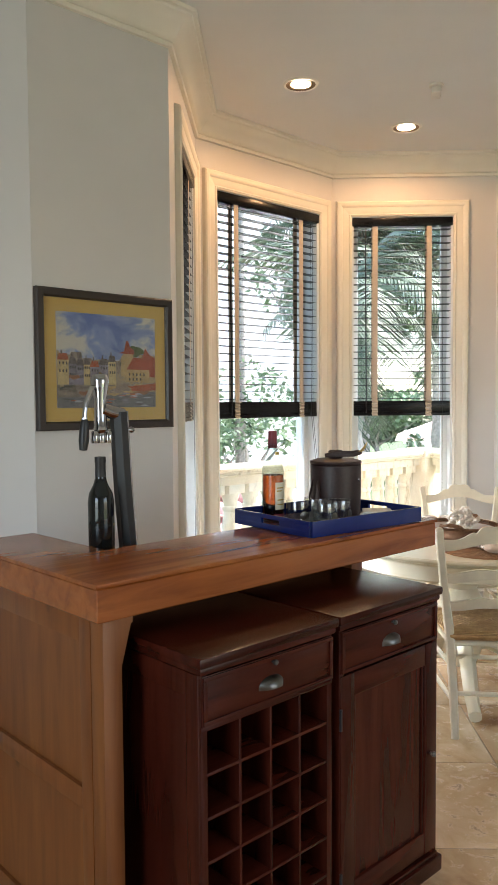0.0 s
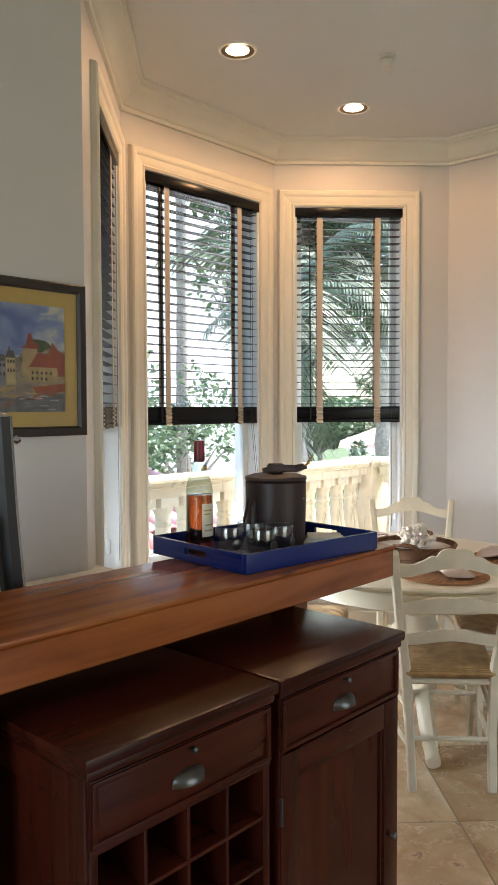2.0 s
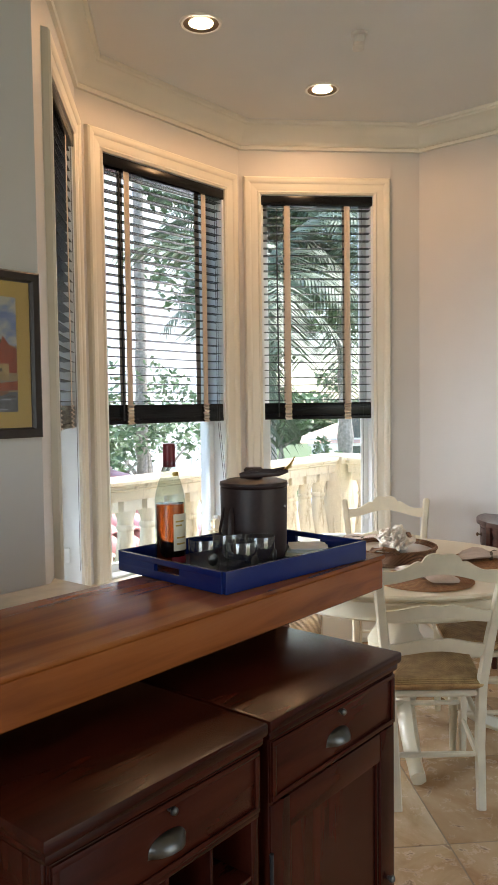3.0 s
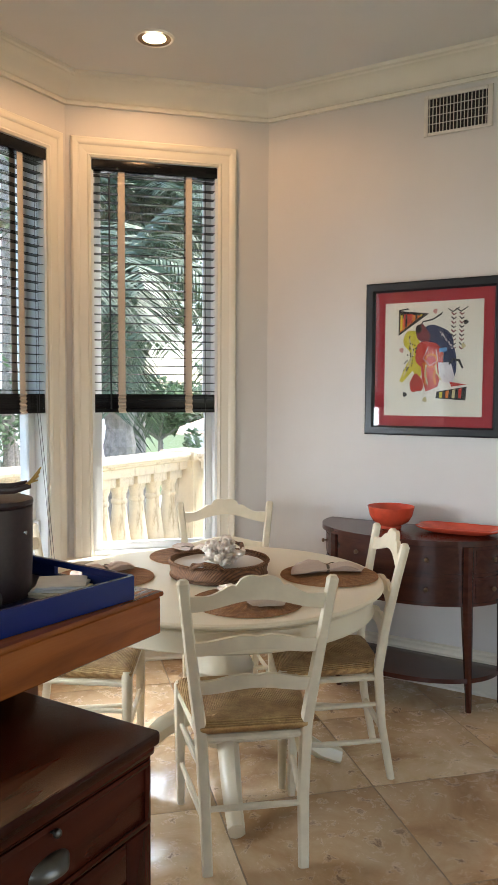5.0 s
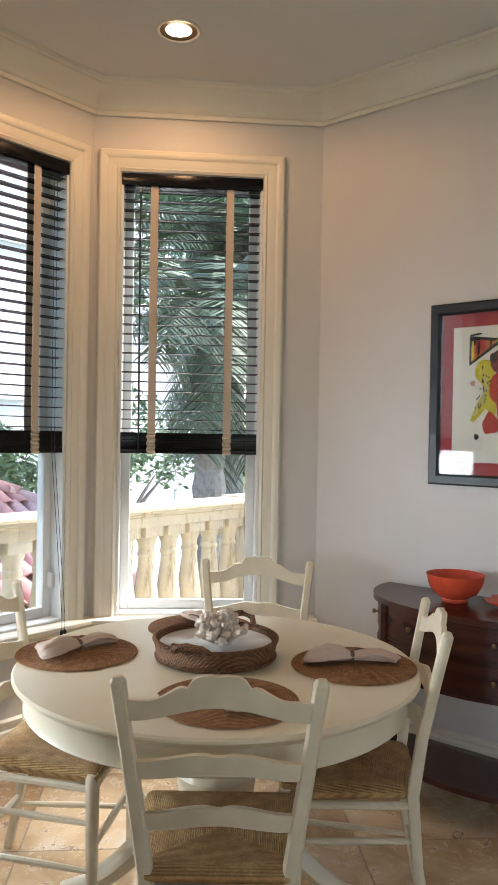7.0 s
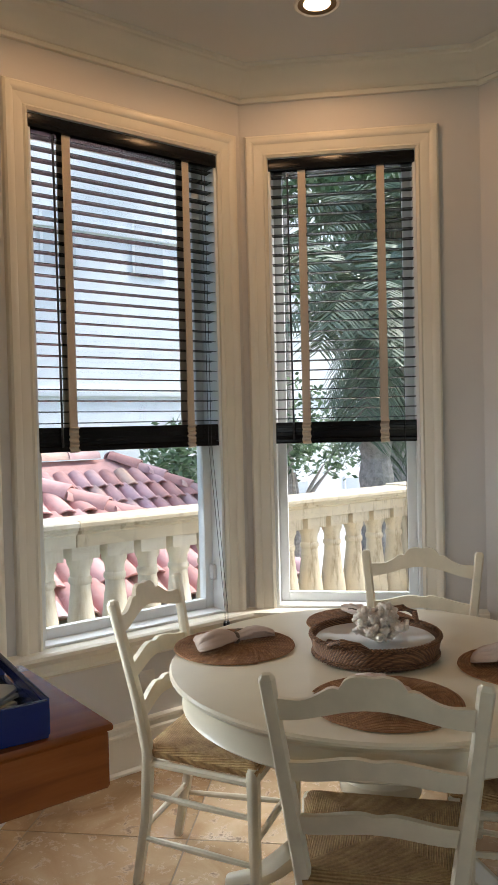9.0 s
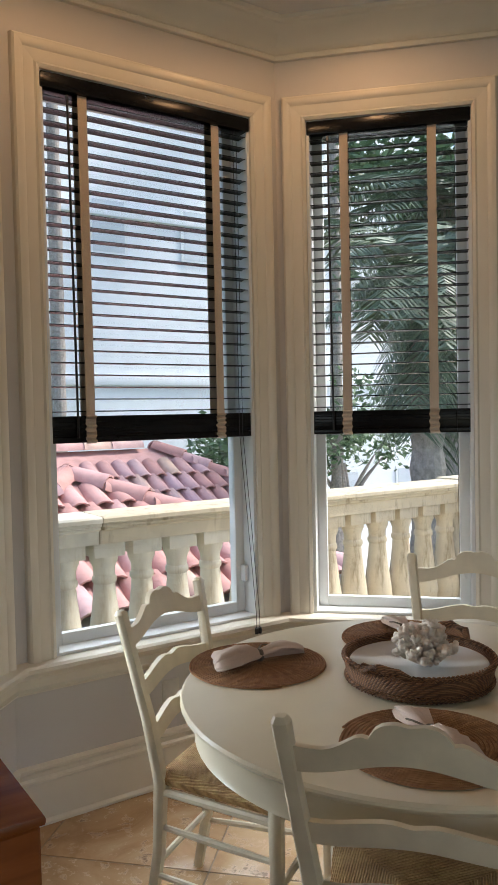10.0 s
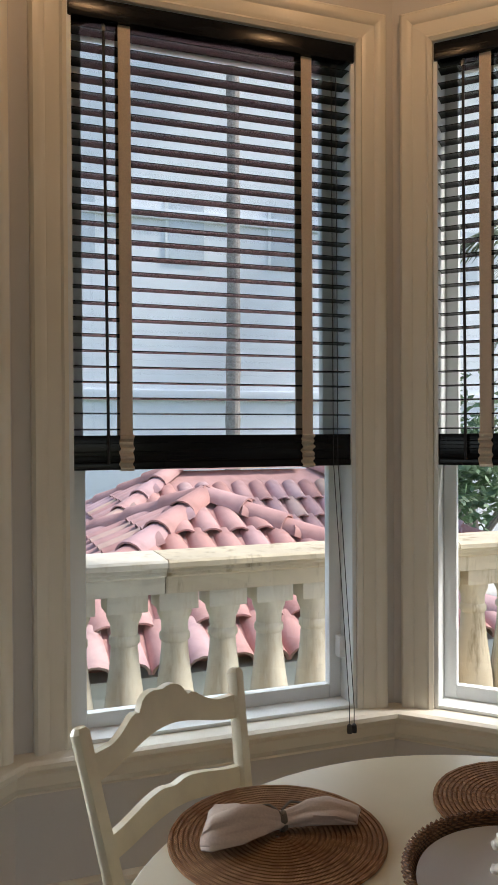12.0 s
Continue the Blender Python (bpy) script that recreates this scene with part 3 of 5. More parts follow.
def blob(cy, cz, ry, rz, n=24, turn=0.0, wob=0.0, seed=0):
    r = random.Random(seed)
    ph = r.uniform(0, 6)
    out = []
    for k in range(n):
        a = 2 * math.pi * k / n
        f = 1 + wob * math.sin(3 * a + ph) + wob * 0.6 * math.sin(5 * a + 2 * ph)
        y, z = ry * f * math.cos(a), rz * f * math.sin(a)
        c, s = math.cos(turn), math.sin(turn)
        out.append((cy + y * c - z * s, cz + y * s + z * c))
    return out


def band(points, w):
    """A brush stroke of changing width through points."""
    left, right = [], []
    n = len(points)
    for i, (y, z) in enumerate(points):
        a, b = points[max(0, i - 1)], points[min(n - 1, i + 1)]
        d = Vector((b[0] - a[0], b[1] - a[1])).normalized()
        h = w * (0.35 + 0.65 * math.sin(math.pi * (i + 0.5) / n))
        left.append((y - d.y * h, z + d.x * h))
        right.append((y + d.y * h, z - d.x * h))
    return left + right[::-1]


def frame_bars(hy, hz, t, depth, bev=0.006):
    """Four mitred bars of a picture frame, centred, from the wall outwards."""
    prof = [(0, 0.001), (0, depth * 0.85), (0.15 * t, depth), (0.8 * t, depth), (t, depth * 0.6), (t, 0.001)]
    rings = []
    for sy, sz in ((-1, -1), (1, -1), (1, 1), (-1, 1)):
        rings.append([(-d, sy * (hy - w), sz * (hz - w)) for w, d in prof])
    return loft(rings, closed=True)


# abstract print: centre, half sizes
art = thing("framed_print", "bold abstract colour print, red mat, black frame", "picture", pose(5.138, 1.922, 1.668))
HY, HZ = 0.351, 0.388
part("frame", frame_bars(HY, HZ, 0.047, 0.032), BLACKFRAME, art, smooth=20)
part("mat_board", box((-0.010, -HY + 0.04, -HZ + 0.04), (-0.002, HY - 0.04, HZ - 0.04)), MATRED, art, "red mat board", smooth=0)
prn = part("print", box((-0.0125, -0.25, -0.288), (-0.0101, 0.25, 0.284)), PAPER, art, "cream paper", smooth=0)
INK = {k: plain("ink_" + k, c, 0.7, 0, 0.25, 26) for k, c in dict(black=(0.012, 0.012, 0.014), red=(0.44, 0.03, 0.02), orange=(0.60, 0.16, 0.02), yellow=(0.58, 0.50, 0.03),
       navy=(0.014, 0.024, 0.085), sky=(0.10, 0.24, 0.50), pale=(0.62, 0.56, 0.60), maroon=(0.16, 0.02, 0.03), rose=(0.48, 0.22, 0.20), sand=(0.56, 0.48, 0.26)).items()}


def ink(name, col, poly, d):
    # in the print, +y is the viewer's left
    part(name, flat([(-y, z) for y, z in poly], d), INK[col], prn, smooth=0)


ink("patch", "black", [(-0.178, 0.245), (-0.178, 0.118), (-0.02, 0.225)], 0.0132)
ink("patch", "orange", [(-0.17, 0.20), (-0.17, 0.135), (-0.06, 0.215), (-0.10, 0.222)], 0.0138)
ink("patch", "red", [(-0.15, 0.225), (-0.15, 0.165), (-0.11, 0.19), (-0.105, 0.225)], 0.0144)
ink("patch", "black", [(-0.178, 0.25), (-0.175, 0.243), (-0.12, 0.25), (-0.13, 0.256)], 0.0132)
ink("patch", "yellow", blob(-0.105, 0.085, 0.042, 0.062, turn=0.3, wob=0.07, seed=2), 0.0132)
ink("patch", "yellow", [(-0.085, 0.03), (-0.13, -0.02), (-0.17, -0.11), (-0.155, -0.12), (-0.10, -0.06), (-0.075, -0.105), (-0.055, -0.08), (-0.06, 0.0)], 0.0134)
ink("patch", "sand", band([(-0.12, 0.10), (-0.10, 0.04), (-0.12, -0.03), (-0.15, -0.09)], 0.006), 0.0142)
ink("patch", "navy", blob(0.02, 0.10, 0.085, 0.062, turn=-0.3, wob=0.06, seed=4), 0.0136)
ink("patch", "navy", blob(0.075, 0.01, 0.045, 0.115, turn=0.15, wob=0.05, seed=5), 0.0137)
ink("patch", "maroon", blob(-0.05, 0.125, 0.032, 0.05, turn=0.5, wob=0.08, seed=6), 0.0139)
ink("patch", "black", blob(-0.072, 0.150, 0.016, 0.020, seed=1), 0.0146)
ink("patch", "sky", [(0.035, 0.05), (0.075, 0.055), (0.075, 0.035), (0.037, 0.032)], 0.0148)
ink("patch", "red", blob(-0.02, 0.02, 0.072, 0.068, wob=0.07, seed=8), 0.0141)
ink("patch", "red", [(-0.065, 0.02), (-0.05, -0.10), (-0.03, -0.165), (0.03, -0.14), (0.055, -0.05), (0.055, 0.03)], 0.0142)
ink("patch", "red", blob(-0.08, -0.125, 0.035, 0.045, wob=0.1, seed=9), 0.0143)
ink("patch", "orange", blob(-0.005, -0.01, 0.034, 0.036, seed=3), 0.0149)
ink("patch", "red", blob(-0.005, -0.012, 0.026, 0.028, seed=3), 0.0153)
ink("patch", "orange", band([(-0.045, -0.02), (-0.03, -0.08), (-0.035, -0.13)], 0.008), 0.0150)
ink("patch", "orange", band([(0.02, -0.04), (0.01, -0.09), (0.02, -0.13)], 0.007), 0.0150)
ink("patch", "pale", [(0.03, -0.02), (0.095, -0.02), (0.115, -0.09), (0.10, -0.13), (0.04, -0.11)], 0.0151)
ink("patch", "red", [(0.09, -0.115), (0.175, -0.13), (0.10, -0.14)], 0.0155)
ink("stroke", "black", band([(0.085, -0.03), (0.105, -0.005), (0.135, -0.01), (0.155, -0.05)], 0.007), 0.0156)
ink("stroke", "black", band([(-0.07, 0.155), (-0.05, 0.185), (0.0, 0.195), (0.035, 0.215), (0.05, 0.23)], 0.004), 0.0146)
ink("stroke", "black", band([(0.025, 0.205), (0.03, 0.215), (0.045, 0.218)], 0.003), 0.0148)
for i, y in enumerate((0.105, 0.145)):
    for k in range(9):
        z = 0.225 - k * 0.021
        ink("stroke", "black" if k % 2 else "maroon", band([(y - 0.012, z), (y, z - 0.012), (y + 0.012, z - 0.004)], 0.004), 0.0134)
    ink("stroke", "black", band([(y - 0.03, 0.245), (y - 0.005, 0.228), (y + 0.03, 0.25)], 0.0035), 0.0133)
ink("patch", "black", [(0.025, -0.165), (0.175, -0.14), (0.17, -0.208), (0.02, -0.198)], 0.0133)
for i, c in enumerate(("yellow", "orange", "sand", "red")):
    ink("patch", c, [(0.04 + i * 0.032, -0.168 + i * 0.006), (0.056 + i * 0.032, -0.165 + i * 0.006), (0.052 + i * 0.032, -0.197), (0.038 + i * 0.032, -0.196)], 0.0140)
for i, (y, z, c) in enumerate(((0.012, 0.235, "rose"), (0.165, 0.175, "black"), (-0.16, 0.045, "rose"), (0.155, 0.06, "sand"), (-0.14, -0.18, "black"), (-0.035, -0.205, "sand"))):
    ink("dot", c, blob(y, z, 0.011, 0.012, wob=0.12, seed=i), 0.0135)
rp = random.Random(9)
for k in range(34):
    f = rp.random()
    y0, z0 = -0.10 - 0.05 * max(0, 0.6 - f) + rp.uniform(-0.022, 0.022), -0.06 + 0.19 * f
    ink("dot", "black", blob(y0, z0, 0.0035, 0.0045, 8, wob=0.2, seed=k), 0.01425)
for k in range(30):
    f = k / 29
    ink("dot", "pale", blob(0.045 + 0.06 * f + rp.uniform(-0.006, 0.006), 0.125 - 0.075 * f + rp.uniform(-0.005, 0.005), 0.0035, 0.0035, 8, seed=k), 0.0162)
for k in range(5):
    y0 = -0.168 + 0.026 * k
    ink("stroke", ("yellow", "black", "red", "black", "yellow")[k], [(y0, 0.222), (y0 + 0.010, 0.222), (y0 + 0.010, 0.150 + 0.017 * k), (y0, 0.142 + 0.017 * k)], 0.01455 + 0.00002 * k)
ink("stroke", "rose", band([(-0.02, 0.06), (-0.045, 0.0), (-0.01, -0.035), (0.03, -0.01), (0.02, 0.045)], 0.004), 0.0163)
ink("stroke", "sand", band([(-0.03, -0.03), (-0.035, -0.08), (-0.02, -0.13)], 0.005), 0.0163)
ink("stroke", "sand", band([(0.02, -0.03), (0.025, -0.07), (0.05, -0.11)], 0.004), 0.0164)
part("glazing", box((-0.0205, -HY + 0.045, -HZ + 0.045), (-0.0185, HY - 0.045, HZ - 0.045)), CLEAR, art, smooth=0).visible_shadow = False

# console table, half-moon, against the wall
console = thing("console_table", "dark cherry half-moon console table with drawers", "side table", pose(5.112, 1.972, 0))


def halfmoon(a, d, z0, z1, n=28, bev=0.0, bm=None):
    pts = [(0.0 - d * math.sin(math.pi * k / n) ** 0.8, a * math.cos(math.pi * k / n)) for k in range(n + 1)]
    b = prism(pts, z0, z1)
    if bev:
        bmesh.ops.bevel(b, geom=[e for e in b.edges if abs(e.verts[0].co.z - e.verts[1].co.z) < 1e-6], offset=bev, segments=2, profile=0.5, affect="EDGES")
    return b if bm is None else join(bm, b)


part("top", halfmoon(0.482, 0.425, 0.803, 0.828, 36, 0.006), CHERRY, console)
part("body", halfmoon(0.455, 0.395, 0.535, 0.802, 36), CHERRY, console)
part("lower_moulding", halfmoon(0.462, 0.402, 0.522, 0.536, 36, 0.003), CHERRY, console)
part("middle_moulding", halfmoon(0.459, 0.399, 0.662, 0.672, 36, 0.002), CHERRY, console)
part("shelf", halfmoon(0.43, 0.365, 0.150, 0.172, 36, 0.005), CHERRY, console)
for y in (-0.33, 0.33):
    part("leg", tube([(-0.29, y, 0.80), (-0.285, y, 0.52), (-0.216, y * 1.005, 0.0)], [0.026, 0.026, 0.013], 8, square=0.9), CHERRY, console)
for y in (-0.43, 0.43):
    part("leg", tube([(-0.026, y, 0.80), (-0.026, y, 0.52), (-0.022, y, 0.0)], [0.024, 0.024, 0.012], 8, square=0.9), CHERRY, console)


def arc_panel(a, d, t0, t1, z0, z1, off):
    """A curved drawer front on the half-moon's face."""
    n, outer, inner = 12, [], []
    for k in range(n + 1):
        t = t0 + (t1 - t0) * k / n
        s = math.sin(t) ** 0.8
        outer.append((-(d + off) * s, (a + off) * math.cos(t)))
        inner.append((-(d - 0.004) * s, (a - 0.004) * math.cos(t)))
    return prism(outer + inner[::-1], z0, z1)


for z0, z1 in ((0.545, 0.655), (0.680, 0.795)):
    for t0, t1 in ((0.86, 2.28), (2.42, 3.0), (0.14, 0.72)):
        dr = part("drawer", arc_panel(0.455, 0.395, t0, t1, z0, z1, 0.006), CHERRY, console)
        part("drawer_panel", arc_panel(0.461, 0.401, t0 + 0.06, t1 - 0.06, z0 + 0.014, z1 - 0.014, 0.003), CHERRY, dr)
        for t in ([1.2, 1.94] if t1 - t0 > 1 else [(t0 + t1) / 2]):
            s = math.sin(t) ** 0.8
            part("knob", lathe([(0.004, 0), (0.004, 0.008), (0.010, 0.012), (0.011, 0.018), (0.006, 0.023), (0, 0.024)], 14), BAFFLE, dr,
                 m=Matrix.Translation((-0.403 * s, 0.463 * math.cos(t), (z0 + z1) / 2)) @ Vector((-s * 1.1, math.cos(t), 0)).to_track_quat("Z", "Y").to_matrix().to_4x4())

bowl = part("bowl", lathe([(0, 0.0), (0.055, 0.0), (0.06, 0.012), (0.058, 0.018), (0.098, 0.04), (0.120, 0.075), (0.128, 0.112), (0.131, 0.120), (0.127, 0.121), (0.114, 0.078), (0.09, 0.045), (0.04, 0.026), (0, 0.023)], 40), RED, m=pose(4.925, 2.05, 0.829) @ Matrix.Diagonal((0.88, 0.88, 0.92, 1)))
tagged(bowl, "coral red glazed ceramic serving bowl", "bowl")


def platter():
    rings = []
    n = 48
    for r, z in ((0.0, 0.004), (0.55, 0.004), (0.68, 0.010), (0.98, 0.030), (1.0, 0.034), (0.97, 0.036), (0.70, 0.017), (0.55, 0.011), (0.0, 0.011)):
        ring = []
        for k in range(n):
            a = 2 * math.pi * k / n
            c, s = math.cos(a), math.sin(a)
            e = 1 / (abs(c) ** 6 + abs(s) ** 6) ** (1 / 6)
            w = 1 + (0.03 * math.cos(10 * a) if r > 0.9 else 0)
            ring.append((0.105 * r * c * e * w, 0.20 * r * s * e * w, z))
        rings.append(ring)
    return loft([[(x + 1e-5 * i, y, z) for i, (x, y, z) in enumerate(q)] for q in rings])


plat = part("platter", platter(), RED, m=pose(4.975, 1.725, 0.826, 0, 0, 3))
tagged(plat, "coral red rectangular ceramic platter with scalloped rim", "platter")

# ---------------------------------------------------------------- landscape picture
land = thing("framed_landscape", "harbour town landscape painting in dark frame", "picture", pose(2.056, 2.878, 1.649, 0, 0, 90))
# local -x looks into the room (-y in the world is local -x after the turn)
LY, LZ = 0.318, 0.272
part("frame", frame_bars(LY, LZ, 0.034, 0.026), DARKFRAME, land, smooth=20)
part("mat_board", box((-0.009, -LY + 0.03, -LZ + 0.03), (-0.002, LY - 0.03, LZ - 0.03)), YELLOWMAT, land, "ochre yellow mat board", smooth=0)


def sky_paint():
    m, t, b = mat("painted_sky")
    v = coords(t, (1, 6, 9))
    n = noise_tex(t, v, 1.1, 5, 0.6, 0.4)
    t.links.new(ramp(t, n, [(0.38, (0.13, 0.17, 0.40)), (0.50, (0.24, 0.29, 0.50)), (0.60, (0.58, 0.52, 0.46))]), b.inputs["Base Color"])
    b.inputs["Roughness"].default_value = 0.7
    return m


def town_paint():
    m, t, b = mat("painted_town")
    v = coords(t, (1, 9, 11))
    w = node(t, "ShaderNodeTexVoronoi", Scale=2.0)
    t.links.new(v, w.inputs["Vector"])
    n = noise_tex(t, v, 2.4, 5, 0.7, 0.6)
    ad = t.nodes.new("ShaderNodeMath")
    ad.operation = "MULTIPLY_ADD"
    ad.inputs[1].default_value = 0.3
    t.links.new(w.outputs["Color"], ad.inputs[0])
    t.links.new(n, ad.inputs[2])
    t.links.new(ramp(t, ad.outputs[0], [(0.42, (0.07, 0.07, 0.06)), (0.54, (0.20, 0.15, 0.12)), (0.64, (0.30, 0.24, 0.21)), (0.75, (0.42, 0.30, 0.16)), (0.88, (0.20, 0.10, 0.07))]), b.inputs["Base Color"])
    b.inputs["Roughness"].default_value = 0.7
    return m


WY, WZ = 0.232, 0.186
pic = part("painting", box((-0.011, -WY, -WZ), (-0.0091, WY, WZ)), sky_paint(), land, "painted sky over a harbour town", smooth=0)
rl = random.Random(5)
pts = [(-WY, -WZ), (WY, -WZ)]
sky_line, y = [], -WY
while y < WY:
    step = rl.uniform(0.02, 0.05)
    h = 0.015 + rl.uniform(-0.012, 0.022) - 0.03 * (1 if abs(y) < 0.03 else 0)
    sky_line += [(y, h), (min(WY, y + step * 0.9), h + rl.uniform(-0.004, 0.006))]
    y += step
part("town", flat(pts + sky_line[::-1], 0.0116), town_paint(), pic, smooth=0)
RT = {k: plain("paint_" + k, c, 0.75, 0, 0.35, 40) for k, c in dict(roof=(0.34, 0.075, 0.04), wall=(0.45, 0.30, 0.15), tree=(0.10, 0.12, 0.05), water=(0.17, 0.16, 0.17), boat=(0.30, 0.13, 0.07), lilac=(0.24, 0.21, 0.26), slate=(0.13, 0.10, 0.10), cream=(0.52, 0.38, 0.20), dark=(0.05, 0.04, 0.04), rust=(0.40, 0.10, 0.045), shine=(0.36, 0.35, 0.40)).items()}


def dab(col, poly, d):
    # +y is the viewer's left here too
    part("brushwork", flat([(-y, z) for y, z in poly], d), RT[col], pic, smooth=0)


# grey quayside houses with slate roofs and small windows
y, k = -0.23, 0
while y < 0.03:
    w, top = rl.uniform(0.028, 0.05), rl.uniform(-0.022, 0.006)
    dab("lilac" if k % 3 else "cream", [(y, -0.095), (y + w, -0.095), (y + w, top), (y, top)], 0.01180 + 0.00001 * k)
    dab("slate" if k % 4 else "rust", [(y - 0.002, top - 0.002), (y + w, top - 0.002), (y + w * 0.85, top + 0.022), (y + w * 0.2, top + 0.024)], 0.01182 + 0.00001 * k)
    dab("slate", [(y + w * 0.3, top + 0.02), (y + w * 0.45, top + 0.02), (y + w * 0.45, top + 0.036), (y + w * 0.3, top + 0.036)], 0.01200)
    for q in range(6):
        a, z = y + w * (0.15 + 0.3 * (q % 3)), top - 0.02 - 0.03 * (q // 3)
        dab("dark", [(a, z), (a + 0.006, z), (a + 0.006, z + 0.011), (a, z + 0.011)], 0.01205)
    y, k = y + w, k + 1
dab("wall", [(0.06, 0.02), (0.06, -0.06), (0.12, -0.06), (0.12, 0.04), (0.09, 0.055)], 0.0122)
dab("roof", [(0.05, 0.035), (0.075, 0.045), (0.085, 0.085), (0.095, 0.088), (0.105, 0.06), (0.125, 0.05), (0.125, 0.032)], 0.0127)
dab("roof", [(0.085, -0.03), (0.12, 0.02), (0.20, 0.015), (0.20, -0.03)], 0.0131)
dab("wall", [(0.085, -0.03), (0.20, -0.03), (0.20, -0.085), (0.085, -0.08)], 0.0130)
dab("roof", [(0.165, 0.02), (0.18, 0.06), (0.205, 0.03), (0.23, 0.02), (0.23, -0.06), (0.20, -0.06)], 0.0125)
dab("tree", blob(0.135, 0.045, 0.035, 0.022, wob=0.15, seed=8), 0.0119)
dab("water", [(-0.23, -0.185), (-0.23, -0.145), (-0.05, -0.14), (0.23, -0.12), (0.23, -0.185)], 0.0121)
for i in range(14):
    y0, z0 = rl.uniform(-0.2, 0.15), rl.uniform(-0.13, -0.06)
    dab("boat" if i % 3 else "wall", band([(y0, z0), (y0 + 0.02, z0 - 0.006), (y0 + 0.045, z0 + rl.uniform(0, 0.006))], rl.uniform(0.004, 0.010)), 0.0133 + i * 0.0001)
for k in range(9):
    a = 0.095 + 0.018 * (k % 5)
    z = -0.055 - 0.02 * (k // 5)
    dab("dark", [(a, z), (a + 0.007, z), (a + 0.007, z + 0.010), (a, z + 0.010)], 0.0150)
for k in range(26):
    a, z = rl.uniform(-0.22, 0.19), rl.uniform(-0.18, -0.128)
    dab(("shine", "slate", "lilac", "rust")[k % 4], band([(a, z), (a + 0.015, z + 0.001), (a + 0.035, z)], rl.uniform(0.0015, 0.004)), 0.01505 + 0.00001 * k)
dab("rust", [(0.10, -0.10), (0.23, -0.085), (0.23, -0.115), (0.11, -0.12)], 0.0149)
part("glazing", box((-0.0185, -LY + 0.033, -LZ + 0.033), (-0.017, LY - 0.033, LZ - 0.033)), CLEAR, land, smooth=0).visible_shadow = False

# ---------------------------------------------------------------- dining table
TX, TY, TR, TH = 3.825, 2.325, 0.62, 0.775
table = thing("dining_table", "round cream painted pedestal dining table", "dining table", pose(TX, TY, 0, 0, 0, -6))
part("tabletop", lathe([(0, TH - 0.028), (TR - 0.03, TH - 0.028), (TR - 0.012, TH - 0.022), (TR, TH - 0.012), (TR, TH - 0.006), (TR - 0.006, TH), (0, TH)], 72), TABLE, table)
part("apron", lathe([(TR - 0.07, TH - 0.112), (TR - 0.045, TH - 0.112), (TR - 0.035, TH - 0.104), (TR - 0.040, TH - 0.096), (TR - 0.040, TH - 0.04), (TR - 0.028, TH - 0.029), (TR - 0.07, TH - 0.029), (TR - 0.07, TH - 0.112)], 72), TABLE, table)
part("pedestal", lathe([(0.0, 0.12), (0.07, 0.12), (0.085, 0.16), (0.10, 0.20), (0.105, 0.24), (0.085, 0.27), (0.07, 0.30), (0.085, 0.33), (0.12, 0.38), (0.125, 0.43), (0.10, 0.47), (0.075, 0.52), (0.095, 0.55), (0.10, 0.58), (0.07, 0.61), (0.09, 0.65), (0.20, 0.70), (0.20, 0.745), (0, 0.745)], 32), TABLE, table)
for k in range(4):
    a = math.pi / 4 + k * math.pi / 2
    c, s = math.cos(a), math.sin(a)
    prof = [(0.06, 0.24, 0.042), (0.14, 0.235, 0.04), (0.23, 0.19, 0.036), (0.32, 0.11, 0.033), (0.40, 0.055, 0.03), (0.46, 0.035, 0.03), (0.48, 0.03, 0.029)]
    part("foot", tube([(r * c, r * s, z) for r, z, _ in prof], [w for _, _, w in prof], 10, square=0.5), TABLE, table)


# ---------------------------------------------------------------- ladder-back chairs
def post_path(s):
    return [(s * 0.152, -0.006, 0.0), (s * 0.158, 0.036, 0.22), (s * 0.170, 0.055, 0.44), (s * 0.194, 0.035, 0.62), (s * 0.216, 0.0, 0.80), (s * 0.230, -0.025, 0.925), (s * 0.2305, -0.026, 0.935)]


def at_height(z):
    pth = post_path(1)
    for a, b in zip(pth, pth[1:]):
        if a[2] <= z <= b[2]:
            f = (z - a[2]) / (b[2] - a[2])
            return a[0] + f * (b[0] - a[0]), a[1] + f * (b[1] - a[1])
    return pth[-1][0], pth[-1][1]


def slat_board(zc, top, low, thick=0.016, n=36):
    """A shaped back slat between the posts: top(u), low(u) give its edges for u from -1 to 1."""
    hw, y0 = at_height(zc)
    rings = []
    for k in range(n + 1):
        u = -1 + 2 * k / n
        x = u * (hw - 0.008)
        zt, zl = zc + top(u), zc + low(u)
        bow = 0.016 * (1 - u * u)
        ring = []
        for z, o in ((zl, 0), (zt, 0), (zt, thick), (zl, thick)):
            yy = y0 - (z - zc) * 0.21 - bow + o - thick / 2
            ring.append((x, yy, z))
        rings.append(ring)
    return loft(rings)


